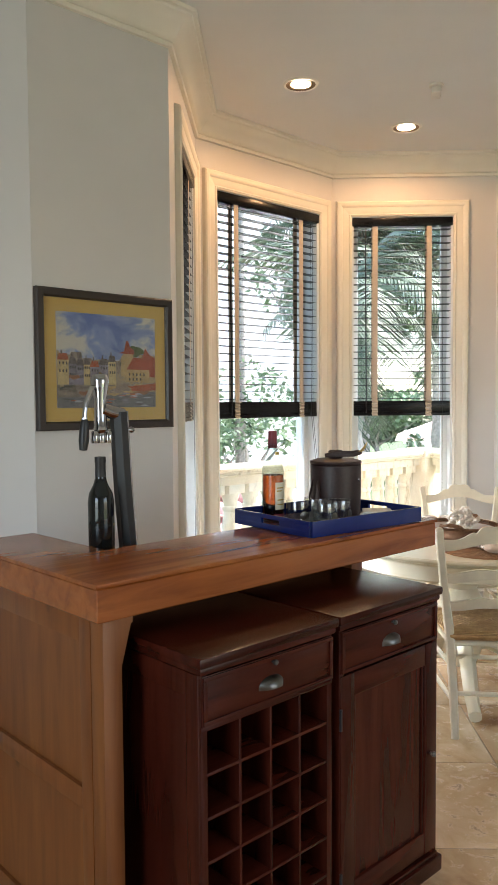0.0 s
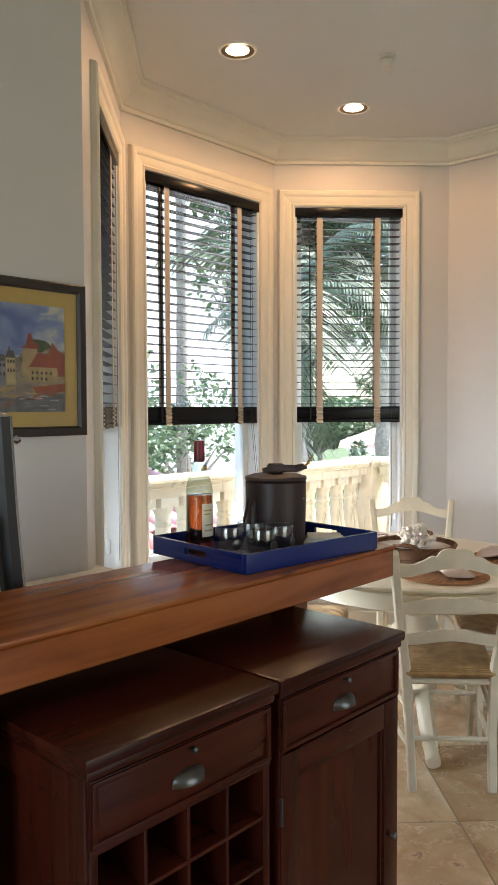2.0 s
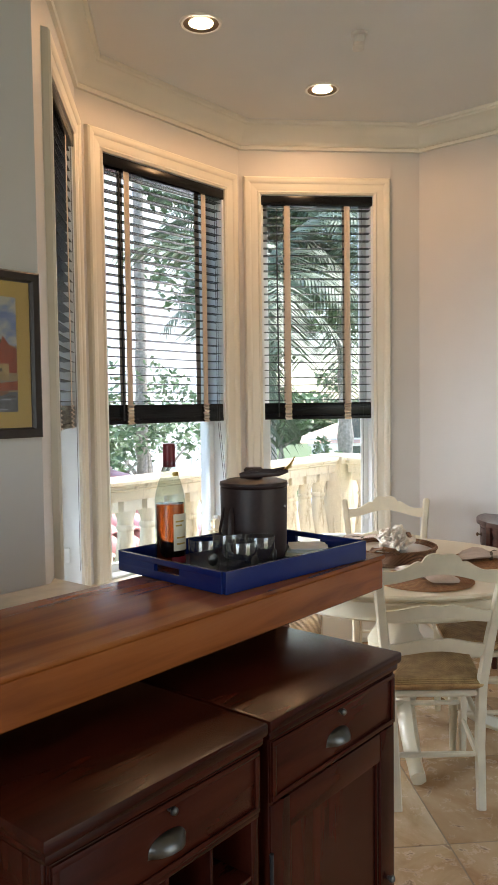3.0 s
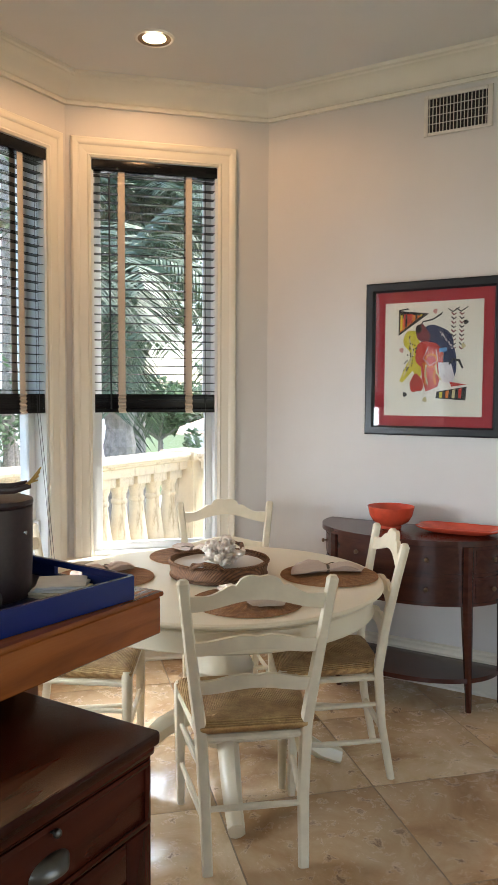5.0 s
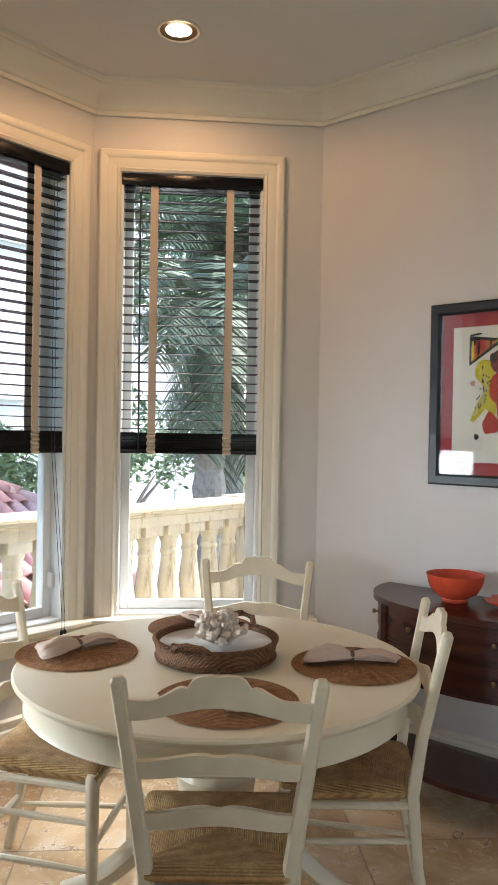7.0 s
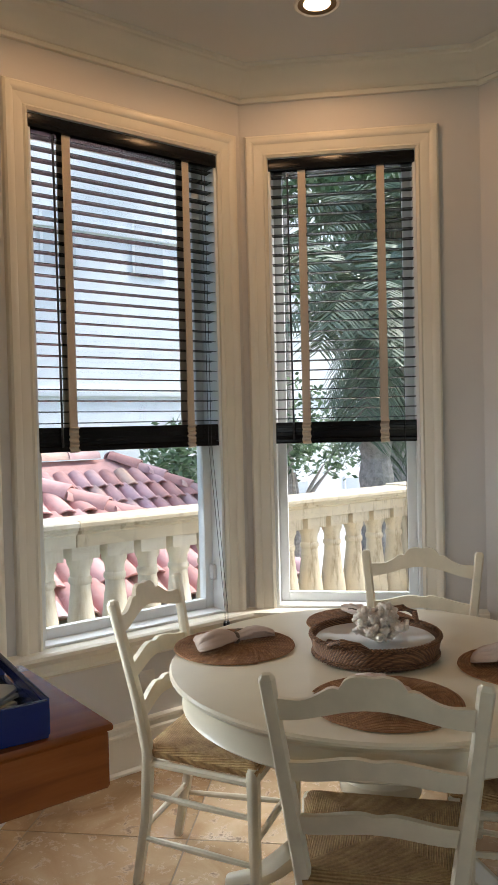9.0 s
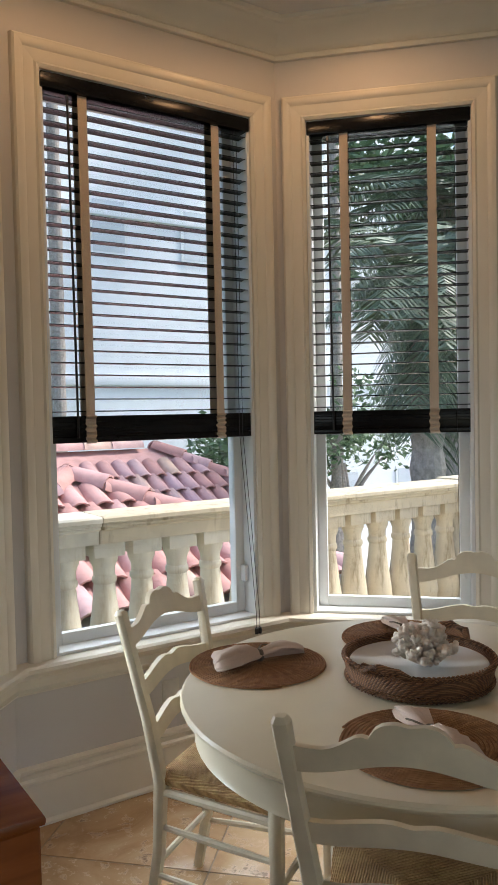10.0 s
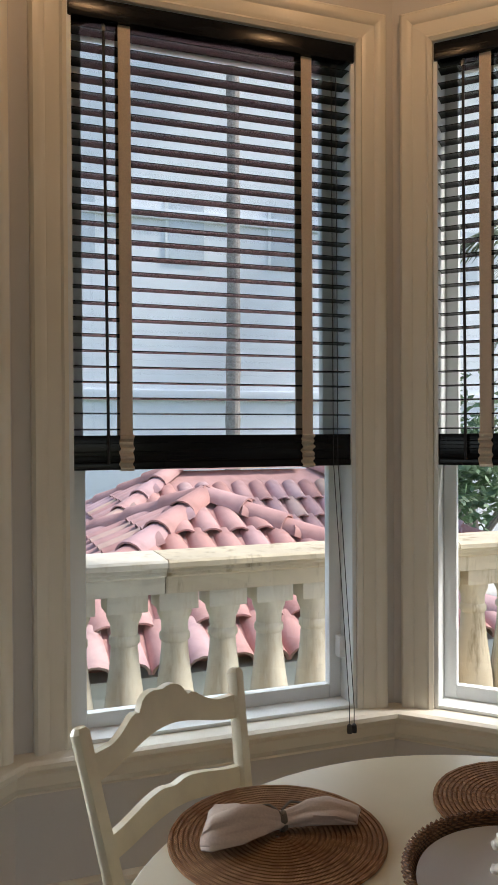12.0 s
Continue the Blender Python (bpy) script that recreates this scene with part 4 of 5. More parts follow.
def ladder_chair():
    ch = thing("dining_chair", "ivory painted ladder-back chair with woven rush seat", "chair", None, "chairs round the dining table")
    for s in (-1, 1):
        part("back_post", tube(post_path(s), [0.017, 0.019, 0.021, 0.020, 0.018, 0.019, 0.011], 10, square=0.55, flat=0.85), CHAIR, ch)
        part("front_leg", tube([(s * 0.205, 0.425, 0.0), (s * 0.206, 0.425, 0.03), (s * 0.208, 0.425, 0.25), (s * 0.210, 0.425, 0.44), (s * 0.210, 0.425, 0.455)], [0.013, 0.015, 0.019, 0.021, 0.015], 10, square=0.3), CHAIR, ch)

    def crest(u):
        a = abs(u)
        return 0.006 + 0.058 * (0.5 + 0.5 * math.cos(math.pi * min(1, max(0, (a - 0.16) / 0.62)))) + 0.010 * abs(math.cos(math.pi * min(a, 0.32) / 0.32 * 0.5 + math.pi / 2 * 0)) * (1 if a < 0.32 else 0) - 0.014 * math.exp(-((a - 0.34) / 0.045) ** 2) - 0.006 * math.exp(-(u / 0.07) ** 2)

    part("top_slat", slat_board(0.875, crest, lambda u: -0.045 + 0.040 * math.cos(math.pi * u / 2) ** 2), CHAIR, ch)
    for zc, k in ((0.715, 1.0), (0.585, 0.95)):
        part("back_slat", slat_board(zc, lambda u: 0.014 + 0.026 * (0.5 + 0.5 * math.cos(math.pi * max(0, abs(u) - 0.12) / 0.88)) - 0.006 * math.exp(-(u / 0.12) ** 2),
                                     lambda u: -0.030 + 0.022 * math.cos(math.pi * u / 2) ** 2), CHAIR, ch)
    # rush seat with rounded rolls at its edges
    bm = bmesh.new()
    n = 22
    grid_t, grid_b = [], []
    for j in range(n + 1):
        rt, rb = [], []
        v = j / n
        y = 0.035 + 0.41 * v
        hw = 0.172 + 0.055 * v
        for i in range(n + 1):
            u = -1 + 2 * i / n
            e = max(abs(u), abs(2 * v - 1))
            dip = -0.010 * (1 - e) + (-0.020 * max(0, (e - 0.88) / 0.12) ** 2)
            rt.append(bm.verts.new((u * hw, y, 0.468 + dip)))
            rb.append(bm.verts.new((u * hw * 0.985, 0.24 + (y - 0.24) * 0.985, 0.420 + 0.012 * max(0, (e - 0.88) / 0.12) ** 2)))
        grid_t.append(rt)
        grid_b.append(rb)
    for j in range(n):
        for i in range(n):
            bm.faces.new((grid_t[j][i], grid_t[j][i + 1], grid_t[j + 1][i + 1], grid_t[j + 1][i]))
            bm.faces.new((grid_b[j][i], grid_b[j + 1][i], grid_b[j + 1][i + 1], grid_b[j][i + 1]))
    for j in range(n):
        for i in (0, n):
            bm.faces.new((grid_t[j][i], grid_t[j + 1][i], grid_b[j + 1][i], grid_b[j][i]))
    for i in range(n):
        for j in (0, n):
            bm.faces.new((grid_t[j][i], grid_t[j][i + 1], grid_b[j][i + 1], grid_b[j][i]))
    part("seat", bm, RUSH, ch, "woven natural rush seat", smooth=50)
    for s in (-1, 1):
        part("seat_rail", tube([(s * 0.168, 0.055, 0.408), (s * 0.208, 0.42, 0.408)], 0.012, 8, square=0.4), CHAIR, ch)
        for z in (0.30, 0.155):
            part("stretcher", tube([(s * 0.160, 0.044 if z > 0.2 else 0.024, z), (s * 0.184, 0.235, z), (s * 0.206, 0.425, z)], [0.008, 0.011, 0.008], 8), CHAIR, ch)
    part("seat_rail", tube([(-0.206, 0.425, 0.408), (0.206, 0.425, 0.408)], 0.012, 8, square=0.4), CHAIR, ch)
    part("seat_rail", tube([(-0.166, 0.055, 0.408), (0.166, 0.055, 0.408)], 0.012, 8, square=0.4), CHAIR, ch)
    part("stretcher", tube([(-0.206, 0.425, 0.225), (0, 0.425, 0.225), (0.206, 0.425, 0.225)], [0.009, 0.012, 0.009], 8), CHAIR, ch)
    part("stretcher", tube([(-0.157, 0.031, 0.19), (0, 0.031, 0.19), (0.157, 0.031, 0.19)], [0.009, 0.011, 0.009], 8), CHAIR, ch)
    return ch


def seat_at(x, y, face):
    """Pose of a chair whose post tops straddle (x, y) and which faces that way (degrees from the x axis)."""
    f = radians(face)
    return pose(x + 0.025 * math.cos(f), y + 0.025 * math.sin(f), 0, 0, 0, face - 90)


chair = ladder_chair()
chair.matrix_basis = seat_at(3.33, 1.872, 40)
copy_thing(chair, seat_at(3.450, 3.037, -57.6))
copy_thing(chair, seat_at(4.636, 2.836, 217))
copy_thing(chair, seat_at(4.256, 1.804, 124.5))


# ---------------------------------------------------------------- table setting
def placemat(x, y):
    bm = bmesh.new()
    turns, r1 = 21, 0.188
    n = 72
    step = r1 / turns
    rings = []
    for k in range(turns * n):
        a = 2 * math.pi * k / n
        r = 0.004 + step * k / n
        c, s = math.cos(a), math.sin(a)
        h = 0.0030 * (1 + 0.16 * math.sin(k * 2.1))
        rings.append([(c * (r + step * 0.52 * q), s * (r + step * 0.52 * q), 0.0035 + h * p) for q, p in ((-1, -0.6), (-0.6, 0.9), (0.6, 0.9), (1, -0.6))])
    loft(rings, bm)
    ob = part("placemat", bm, PLACEMAT, m=pose(x, y, TH + 0.0005, 0, 0, random.uniform(0, 360)), smooth=0)
    return tagged(ob, "round coiled brown seagrass placemat on the table", "placemat", "placemats")


def napkin(x, y, turn):
    """A linen napkin gathered in the middle by twine: two uneven folded lobes."""
    nk = thing("napkin", "blush linen napkin tied with twine on a placemat", "napkin", pose(x, y, TH + 0.0085, 0, 0, turn), "napkins")
    r = random.Random(int(x * 100))
    rings, n = [], 36
    prof = [(-0.140, 0.046, 0.012), (-0.125, 0.056, 0.019), (-0.08, 0.050, 0.025), (-0.04, 0.030, 0.022), (-0.012, 0.017, 0.016), (0.0, 0.014, 0.014), (0.015, 0.016, 0.015), (0.05, 0.026, 0.019), (0.09, 0.033, 0.018), (0.125, 0.031, 0.012), (0.14, 0.027, 0.008)]
    for i, (px, w, h) in enumerate(prof):
        ring = []
        for k in range(n):
            a = 2 * math.pi * k / n
            fold = 1 + 0.20 * math.sin(4 * a + i * 0.45) + 0.13 * math.sin(7 * a + 1.1 * i) + 0.05 * math.sin(11 * a - i)
            yy = w * math.cos(a) * fold
            zz = h + h * math.sin(a) * (fold if math.sin(a) > 0 else 0.96)
            ring.append((px + 0.012 * math.cos(a) * (1 if abs(px) > 0.1 else 0), yy + 0.01 * math.sin(px * 18), max(zz, 0.0003 * k)))
        rings.append(ring)
    part("cloth", loft(rings), LINEN, nk, smooth=60)
    part("twine", lathe([(0.0165, -0.006), (0.0185, 0.0), (0.0165, 0.006), (0.014, 0.0), (0.0165, -0.006)], 16), TWINE, nk, m=pose(0, 0, 0.015, 0, 90, 0))
    part("twine_end", tube([(0.0, 0.01, 0.03), (0.02, 0.03, 0.034), (0.05, 0.035, 0.026)], 0.0022, 6), TWINE, nk)
    part("twine_end", tube([(0.0, -0.01, 0.03), (-0.02, 0.02, 0.036), (-0.045, 0.03, 0.03)], 0.0022, 6), TWINE, nk)
    return nk


for x, y, t in ((3.572, 2.70, -10), (3.565, 2.055, 62), (4.075, 2.635, 62), (4.068, 1.985, -55)):
    placemat(x, y)
    napkin(x + 0.012, y + 0.01, t)

basket = thing("basket_tray", "round dark wicker tray basket with two handles", "basket", pose(3.845, 2.355, TH + 0.001, 0, 0, 20))
part("wall", lathe([(0.0, 0.0), (0.178, 0.0), (0.183, 0.006), (0.190, 0.030), (0.196, 0.058), (0.186, 0.058), (0.180, 0.030), (0.172, 0.012), (0, 0.010)], 64), WICKER, basket)


def braid(radius, z, r, strands=3, waves=26, phase=0.0):
    bm = bmesh.new()
    n = 156
    for s in range(strands):
        rings = []
        for k in range(n):
            a = 2 * math.pi * k / n
            ph = waves * a + 2 * math.pi * s / strands + phase
            rr, zz = radius + r * 0.8 * math.cos(ph), z + r * 0.8 * math.sin(ph)
            c, si = math.cos(a), math.sin(a)
            rings.append([(c * (rr + r * 0.62 * math.cos(q)), si * (rr + r * 0.62 * math.cos(q)), zz + r * 0.62 * math.sin(q)) for q in (0, 1.26, 2.51, 3.77, 5.03)])
        loft(rings, bm, closed=True)
    return bm


part("rim", braid(0.192, 0.062, 0.0065, 3, 34), WICKER, basket, "plaited rim")
part("foot_rim", braid(0.186, 0.010, 0.006, 3, 34), WICKER, basket)
for s in (-1, 1):
    part("handle", tube([(s * 0.188, -0.06, 0.062), (s * 0.215, -0.045, 0.082), (s * 0.228, 0, 0.090), (s * 0.215, 0.045, 0.082), (s * 0.188, 0.06, 0.062)], [0.010, 0.011, 0.011, 0.011, 0.010], 8), WICKER, basket)
plate = part("plate", lathe([(0, 0.030), (0.10, 0.030), (0.165, 0.040), (0.176, 0.046), (0.178, 0.049), (0.165, 0.046), (0.10, 0.036), (0, 0.035)], 56), PORCELAIN, m=pose(3.845, 2.355, TH + 0.001))
tagged(plate, "plain white porcelain plate in the basket", "plate")


def coral():
    r = random.Random(11)
    bm = bmesh.new()
    for i in range(46):
        a, e = r.uniform(0, 2 * math.pi), r.uniform(0.12, 1.5)
        d = Vector((math.cos(a) * math.cos(e), math.sin(a) * math.cos(e), math.sin(e)))
        length = r.uniform(0.055, 0.088) * (1.0 if e < 1.0 else 1.05)
        pts, rad = [], []
        p = Vector((0, 0, 0.012))
        for k in range(5):
            pts.append(p.copy())
            rad.append(0.011 - 0.0008 * k)
            d = (d + Vector((r.uniform(-0.25, 0.25), r.uniform(-0.25, 0.25), r.uniform(-0.05, 0.25)))).normalized()
            p += d * length / 4
            p.z = max(p.z, 0.012)
        tube(pts, rad, 6, bm)
        for q in range(6):
            k = r.choice((2, 3, 3, 4, 4, 4))
            d2 = Vector((r.uniform(-1, 1), r.uniform(-1, 1), r.uniform(-0.3, 1))).normalized() * r.uniform(0.012, 0.021)
            a2 = pts[k] + d2
            a2.z = max(a2.z, 0.008)
            tube([pts[k], (pts[k] + a2) / 2 + Vector((0, 0, 0.002)), a2, a2 + d2 * 0.12], [0.0075, 0.0068, 0.0066, 0.0035], 6, bm)
    return bm


co = part("coral", coral(), CORAL, m=pose(3.85, 2.345, TH + 0.0345) @ Matrix.Diagonal((1.2, 1.2, 1.1, 1)), smooth=60)
tagged(co, "branching white coral lying on the plate", "coral")

# ---------------------------------------------------------------- the bar
bar = thing("bar_counter", "honey pine bar counter with thick overhanging top", "bar", pose(0, 0, 0))
BX0, BX1, BY0, BY1, BZ = 1.265, 2.64, 1.705, 2.045, 1.07
bm = prism([(BX0, BY0), (BX1, BY0), (BX1, BY1), (1.505, BY1), (1.505, 2.46), (BX0, 2.46)], BZ - 0.012, BZ)
bmesh.ops.bevel(bm, geom=[e for e in bm.edges if abs(e.verts[0].co.z - e.verts[1].co.z) < 1e-6], offset=0.004, segments=2, profile=0.5, affect="EDGES")
part("top", bm, PINE, bar)
i = 0.004
bm = prism([(BX0 + i, BY0 + i), (BX1 - i, BY0 + i), (BX1 - i, BY1 - i), (1.505 - i, BY1 - i), (1.505 - i, 2.46 - i), (BX0 + i, 2.46 - i)], BZ - 0.092, BZ - 0.0125)
bmesh.ops.bevel(bm, geom=bm.edges[:], offset=0.003, segments=1, affect="EDGES")
part("apron", bm, PINE, bar)
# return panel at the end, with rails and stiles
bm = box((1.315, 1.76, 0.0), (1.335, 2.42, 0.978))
part("end_panel", bm, PINEZ_SHADED, bar, smooth=0)
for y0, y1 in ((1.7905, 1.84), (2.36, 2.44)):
    part("stile", box((1.298, y0, 0.0), (1.336, y1, 0.977), 0.003), PINEZ_SHADED, bar)
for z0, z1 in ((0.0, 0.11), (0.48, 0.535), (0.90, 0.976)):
    part("rail", box((1.303, 1.84, z0), (1.3345, 2.36, z1), 0.003), PINEZ_SHADED, bar)
part("corner_post", box((1.299, 1.735, 0.0), (1.352, 1.79, 0.976), 0.004), PINEZ_SHADED, bar)
part("corbel", prism([(1.300, 1.736), (1.384, 1.736), (1.384, 1.788), (1.300, 1.788)], 0.955, 0.976), PINEZ_SHADED, bar)
part("corbel", loft([[(1.3525, y, 0.954), (x, y, 0.954), (1.356, y, 0.86), (1.3525, y, 0.86)] for y, x in ((1.740, 1.382), (1.786, 1.382))]), PINEZ_SHADED, bar, smooth=0)
part("front_panel", box((1.337, 1.992, 0.0), (2.47, 2.015, 0.977)), PINEZ_SHADED, bar, smooth=0)
part("end_post", box((2.41, 1.90, 0.0), (2.47, 1.991, 0.976), 0.004), PINEZ_SHADED, bar)

# back counter with a pale stone top
ctr = thing("back_counter", "back bar cabinet with cream marble top", "cabinet", pose(0, 0, 0))
part("body", prism([(1.53, 2.28), (2.44, 2.28), (2.44, 2.86), (2.36, 2.86), (1.53, 2.86)], 0.0, 0.835), PINEZ_SHADED, ctr, smooth=0)
part("top", prism([(1.51, 2.07), (2.46, 2.07), (2.46, 2.935), (2.402, 2.877), (1.51, 2.877)], 0.836, 0.87), MARBLE, ctr, smooth=0)

# ---------------------------------------------------------------- wine cabinets
def cup_pull(parent, x, z, y):
    n, rings = 14, []
    for k in range(n + 1):
        a = math.pi * k / n
        rings.append([(x - 0.042 * math.cos(a), y, z - 0.014 + 0.030 * math.sin(a) ** 0.7), (x - 0.040 * math.cos(a), y - 0.012 * math.sin(a), z - 0.014 + 0.026 * math.sin(a) ** 0.7),
                      (x - 0.034 * math.cos(a), y - 0.024 * math.sin(a), z - 0.014 + 0.012 * math.sin(a)), (x - 0.032 * math.cos(a), y - 0.024 * math.sin(a), z - 0.016 + 0.006 * math.sin(a))])
    part("cup_pull", loft(rings), PEWTER, parent, "pewter cup pull", smooth=60)


def knob(parent, x, y, z, r=0.008):
    part("knob", lathe([(r * 0.5, 0), (r * 0.5, 0.006), (r, 0.010), (r * 0.95, 0.015), (r * 0.5, 0.018), (0, 0.019)], 14), PEWTER, parent, m=pose(x, y, z, 90, 0, 0))


def cabinet(x0, x1, kind):
    lab = "dark mahogany cabinet with drawer over wine rack" if kind == "rack" else "dark mahogany cabinet with drawer and panelled door"
    c = thing("wine_cabinet", lab, "cabinet", pose(x0, 1.515, 0) @ Matrix.Diagonal((1, 1, 0.998, 1)), "pair of wine cabinets")
    w, dp = x1 - x0, 0.47
    ov0, ov1 = (0.0, 0.0)
    bm = box((ov0, 0.0, 0.886), (w - ov1, dp, 0.911), 0.008)
    part("top", bm, MAHO, c)
    part("top_moulding", box((0.008, 0.009, 0.868), (w - 0.004, dp, 0.8855), 0.006), MAHO, c)
    f = 0.022
    a, b = 0.018, w - 0.008
    # sides, back, floor
    part("side", box((a, f, 0.05), (a + 0.02, dp, 0.868), 0.002), MAHOZ, c)
    part("side", box((b - 0.02, f, 0.05), (b, dp, 0.868), 0.002), MAHOZ, c)
    # side panel's frame on the outside
    if kind == "rack":
        for y0, y1 in ((f, f + 0.045), (dp - 0.045, dp)):
            part("stile", box((a - 0.008, y0, 0.05), (a - 0.0002, y1, 0.8675), 0.002), MAHOZ, c)
        part("rail", box((a - 0.0075, f + 0.045, 0.81), (a - 0.0002, dp - 0.045, 0.867), 0.002), MAHOZ, c)
    else:
        for y0, y1 in ((f, f + 0.045), (dp - 0.045, dp)):
            part("stile", box((b + 0.0002, y0, 0.05), (b + 0.007, y1, 0.8675), 0.002), MAHOZ, c)
        part("rail", box((b + 0.0002, f + 0.045, 0.81), (b + 0.0065, dp - 0.045, 0.867), 0.002), MAHOZ, c)
    part("back", box((a + 0.02, dp - 0.012, 0.05), (b - 0.02, dp - 0.001, 0.867)), MAHOZ, c, smooth=0)
    part("plinth", box((0.004, 0.006, 0.0), (w - 0.002 + (0.012 if kind != "rack" else 0), dp, 0.05), 0.004), MAHO, c)
    part("plinth_moulding", box((0.010, 0.014, 0.0505), (w - 0.004, dp, 0.064), 0.004), MAHO, c)
    # drawer
    bm = box((a + 0.002, f - 0.004, 0.745), (b - 0.002, f + 0.25, 0.862), 0.002)
    d = part("drawer", bm, MAHO, c)
    bm = bmesh.new()
    for lo, hi in (((a + 0.004, 0.747), (b - 0.004, 0.757)), ((a + 0.004, 0.850), (b - 0.004, 0.860)), ((a + 0.004, 0.757), (a + 0.016, 0.850)), ((b - 0.016, 0.757), (b - 0.004, 0.850))):
        box((lo[0], f - 0.009, lo[1]), (hi[0], f - 0.0042, hi[1]), 0.0015, bm)
    part("drawer_bead", bm, MAHO, d)
    cup_pull(d, w / 2, 0.797, f - 0.0045)
    knob(d, w / 2 + 0.005, f - 0.004, 0.846, 0.007)
    if kind == "rack":
        g0, g1, z1, z0 = a + 0.02, b - 0.02, 0.732, 0.07
        part("rack_rail", box((a, f - 0.002, 0.732), (b, f + 0.02, 0.744), 0.002), MAHO, c)
        cols, pitch = 4, (g1 - g0) / 4
        for k in range(1, cols):
            part("divider", box((g0 + pitch * k - 0.004, f + 0.002, z0), (g0 + pitch * k + 0.004, dp - 0.013, z1 - 0.001), 0.001), MAHOZ, c)
        rows = 6
        for k in range(rows):
            z = z1 - 0.105 * (k + 1)
            part("shelf", box((g0, f + 0.001, z - 0.004), (g1, dp - 0.0135, z + 0.004), 0.001), MAHO, c)
    else:
        z0, z1 = 0.075, 0.738
        dr = part("door", box((a + 0.012, f + 0.006, z0), (b - 0.012, f + 0.018, z1)), MAHOZ, c, smooth=0)
        for x_0, x_1 in ((a + 0.002, a + 0.062), (b - 0.062, b - 0.002)):
            part("stile", box((x_0, f - 0.004, z0), (x_1, f + 0.0185, z1), 0.003), MAHOZ, dr)
        for z_0, z_1 in ((z0, z0 + 0.07), (z1 - 0.065, z1)):
            part("rail", box((a + 0.062, f - 0.0035, z_0), (b - 0.062, f + 0.0182, z_1), 0.003), MAHO, dr)
        for lo, hi in (((a + 0.062, z0 + 0.07), (a + 0.072, z1 - 0.065)), ((b - 0.072, z0 + 0.07), (b - 0.062, z1 - 0.065))):
            part("panel_moulding", box((lo[0], f + 0.0005, lo[1]), (hi[0], f + 0.006, hi[1]), 0.002), MAHOZ, dr)
        knob(dr, b - 0.032, f - 0.004, 0.39, 0.009)
        for z in (0.62, 0.16):
            part("hinge", tube([(a + 0.001, f - 0.006, z - 0.03), (a + 0.001, f - 0.006, z + 0.03)], 0.004, 8), BLACKPL, dr)
    return c


cabinet(1.410, 1.890, "rack")
cabinet(1.894, 2.384, "door")

# ---------------------------------------------------------------- tray with drinks
tray = thing("serving_tray", "cobalt blue lacquered rectangular serving tray on the bar", "tray", pose(2.315, 1.925, BZ + 0.0008, 0, 0, -5))
TXH, TYH = 0.252, 0.19
part("base", box((-TXH + 0.004, -TYH + 0.004, 0.0), (TXH - 0.004, TYH - 0.004, 0.008)), NAVY, tray, "dark tray bottom", smooth=0)
for s in (-1, 1):
    part("side", box((-TXH, s * TYH - 0.005, 0.0005), (TXH, s * TYH + 0.005, 0.05), 0.002), BLUE, tray)
    bm = box((s * TXH - 0.005, -TYH + 0.0055, 0.0008), (s * TXH + 0.005, TYH - 0.0055, 0.020), 0.001)
    box((s * TXH - 0.005, -TYH + 0.0055, 0.036), (s * TXH + 0.005, TYH - 0.0055, 0.0495), 0.001, bm)
    box((s * TXH - 0.005, -TYH + 0.0055, 0.020), (s * TXH + 0.005, -0.045, 0.036), 0.0, bm)
    box((s * TXH - 0.005, 0.045, 0.020), (s * TXH + 0.005, TYH - 0.0055, 0.036), 0.0, bm)
    part("side", bm, BLUE, tray, "blue tray end with a cut-out handle")
TZ = BZ + 0.0094

bottle = thing("wine_bottle", "clear half-full bottle of rose wine, burgundy capsule", "bottle", pose(2.155, 2.03, TZ, 0, 0, 200))
part("glass", lathe([(0, 0.003), (0.030, 0.0), (0.036, 0.004), (0.0375, 0.02), (0.0375, 0.165), (0.034, 0.19), (0.024, 0.222), (0.016, 0.25), (0.0145, 0.285), (0.0145, 0.300), (0.0125, 0.300)], 32), BOTTLEGLASS, bottle)
part("wine", lathe([(0, 0.0085), (0.0342, 0.0105), (0.0342, 0.158), (0, 0.158)], 32), AMBER, bottle, "orange-pink wine")
part("capsule", lathe([(0.0150, 0.248), (0.0156, 0.25), (0.0152, 0.303), (0.013, 0.306), (0, 0.306)], 24), BURG, bottle, "burgundy foil capsule")


def wrap(r, a0, a1, z0, z1, n=14):
    bm = bmesh.new()
    lo = [bm.verts.new((r * math.cos(a0 + (a1 - a0) * k / n), r * math.sin(a0 + (a1 - a0) * k / n), z0)) for k in range(n + 1)]
    hi = [bm.verts.new((r * math.cos(a0 + (a1 - a0) * k / n), r * math.sin(a0 + (a1 - a0) * k / n), z1)) for k in range(n + 1)]
    for k in range(n):
        bm.faces.new((lo[k], lo[k + 1], hi[k + 1], hi[k]))
    return bm


lb = part("label", wrap(0.0379, 0.65, 2.1, 0.045, 0.135), LABEL, bottle, "cream paper label")
for z, a0, a1 in ((0.115, 0.8, 1.5), (0.105, 0.8, 1.3), (0.075, 0.85, 1.7), (0.06, 0.85, 1.6)):
    part("printed_line", wrap(0.0382, a0, a1, z, z + 0.004), GOLD, lb)
part("neck_label", wrap(0.0225, 0.8, 2.0, 0.226, 0.236), GOLD, bottle)
part("base_label", wrap(0.0379, 0.5, 2.2, 0.012, 0.030), BURG, bottle)

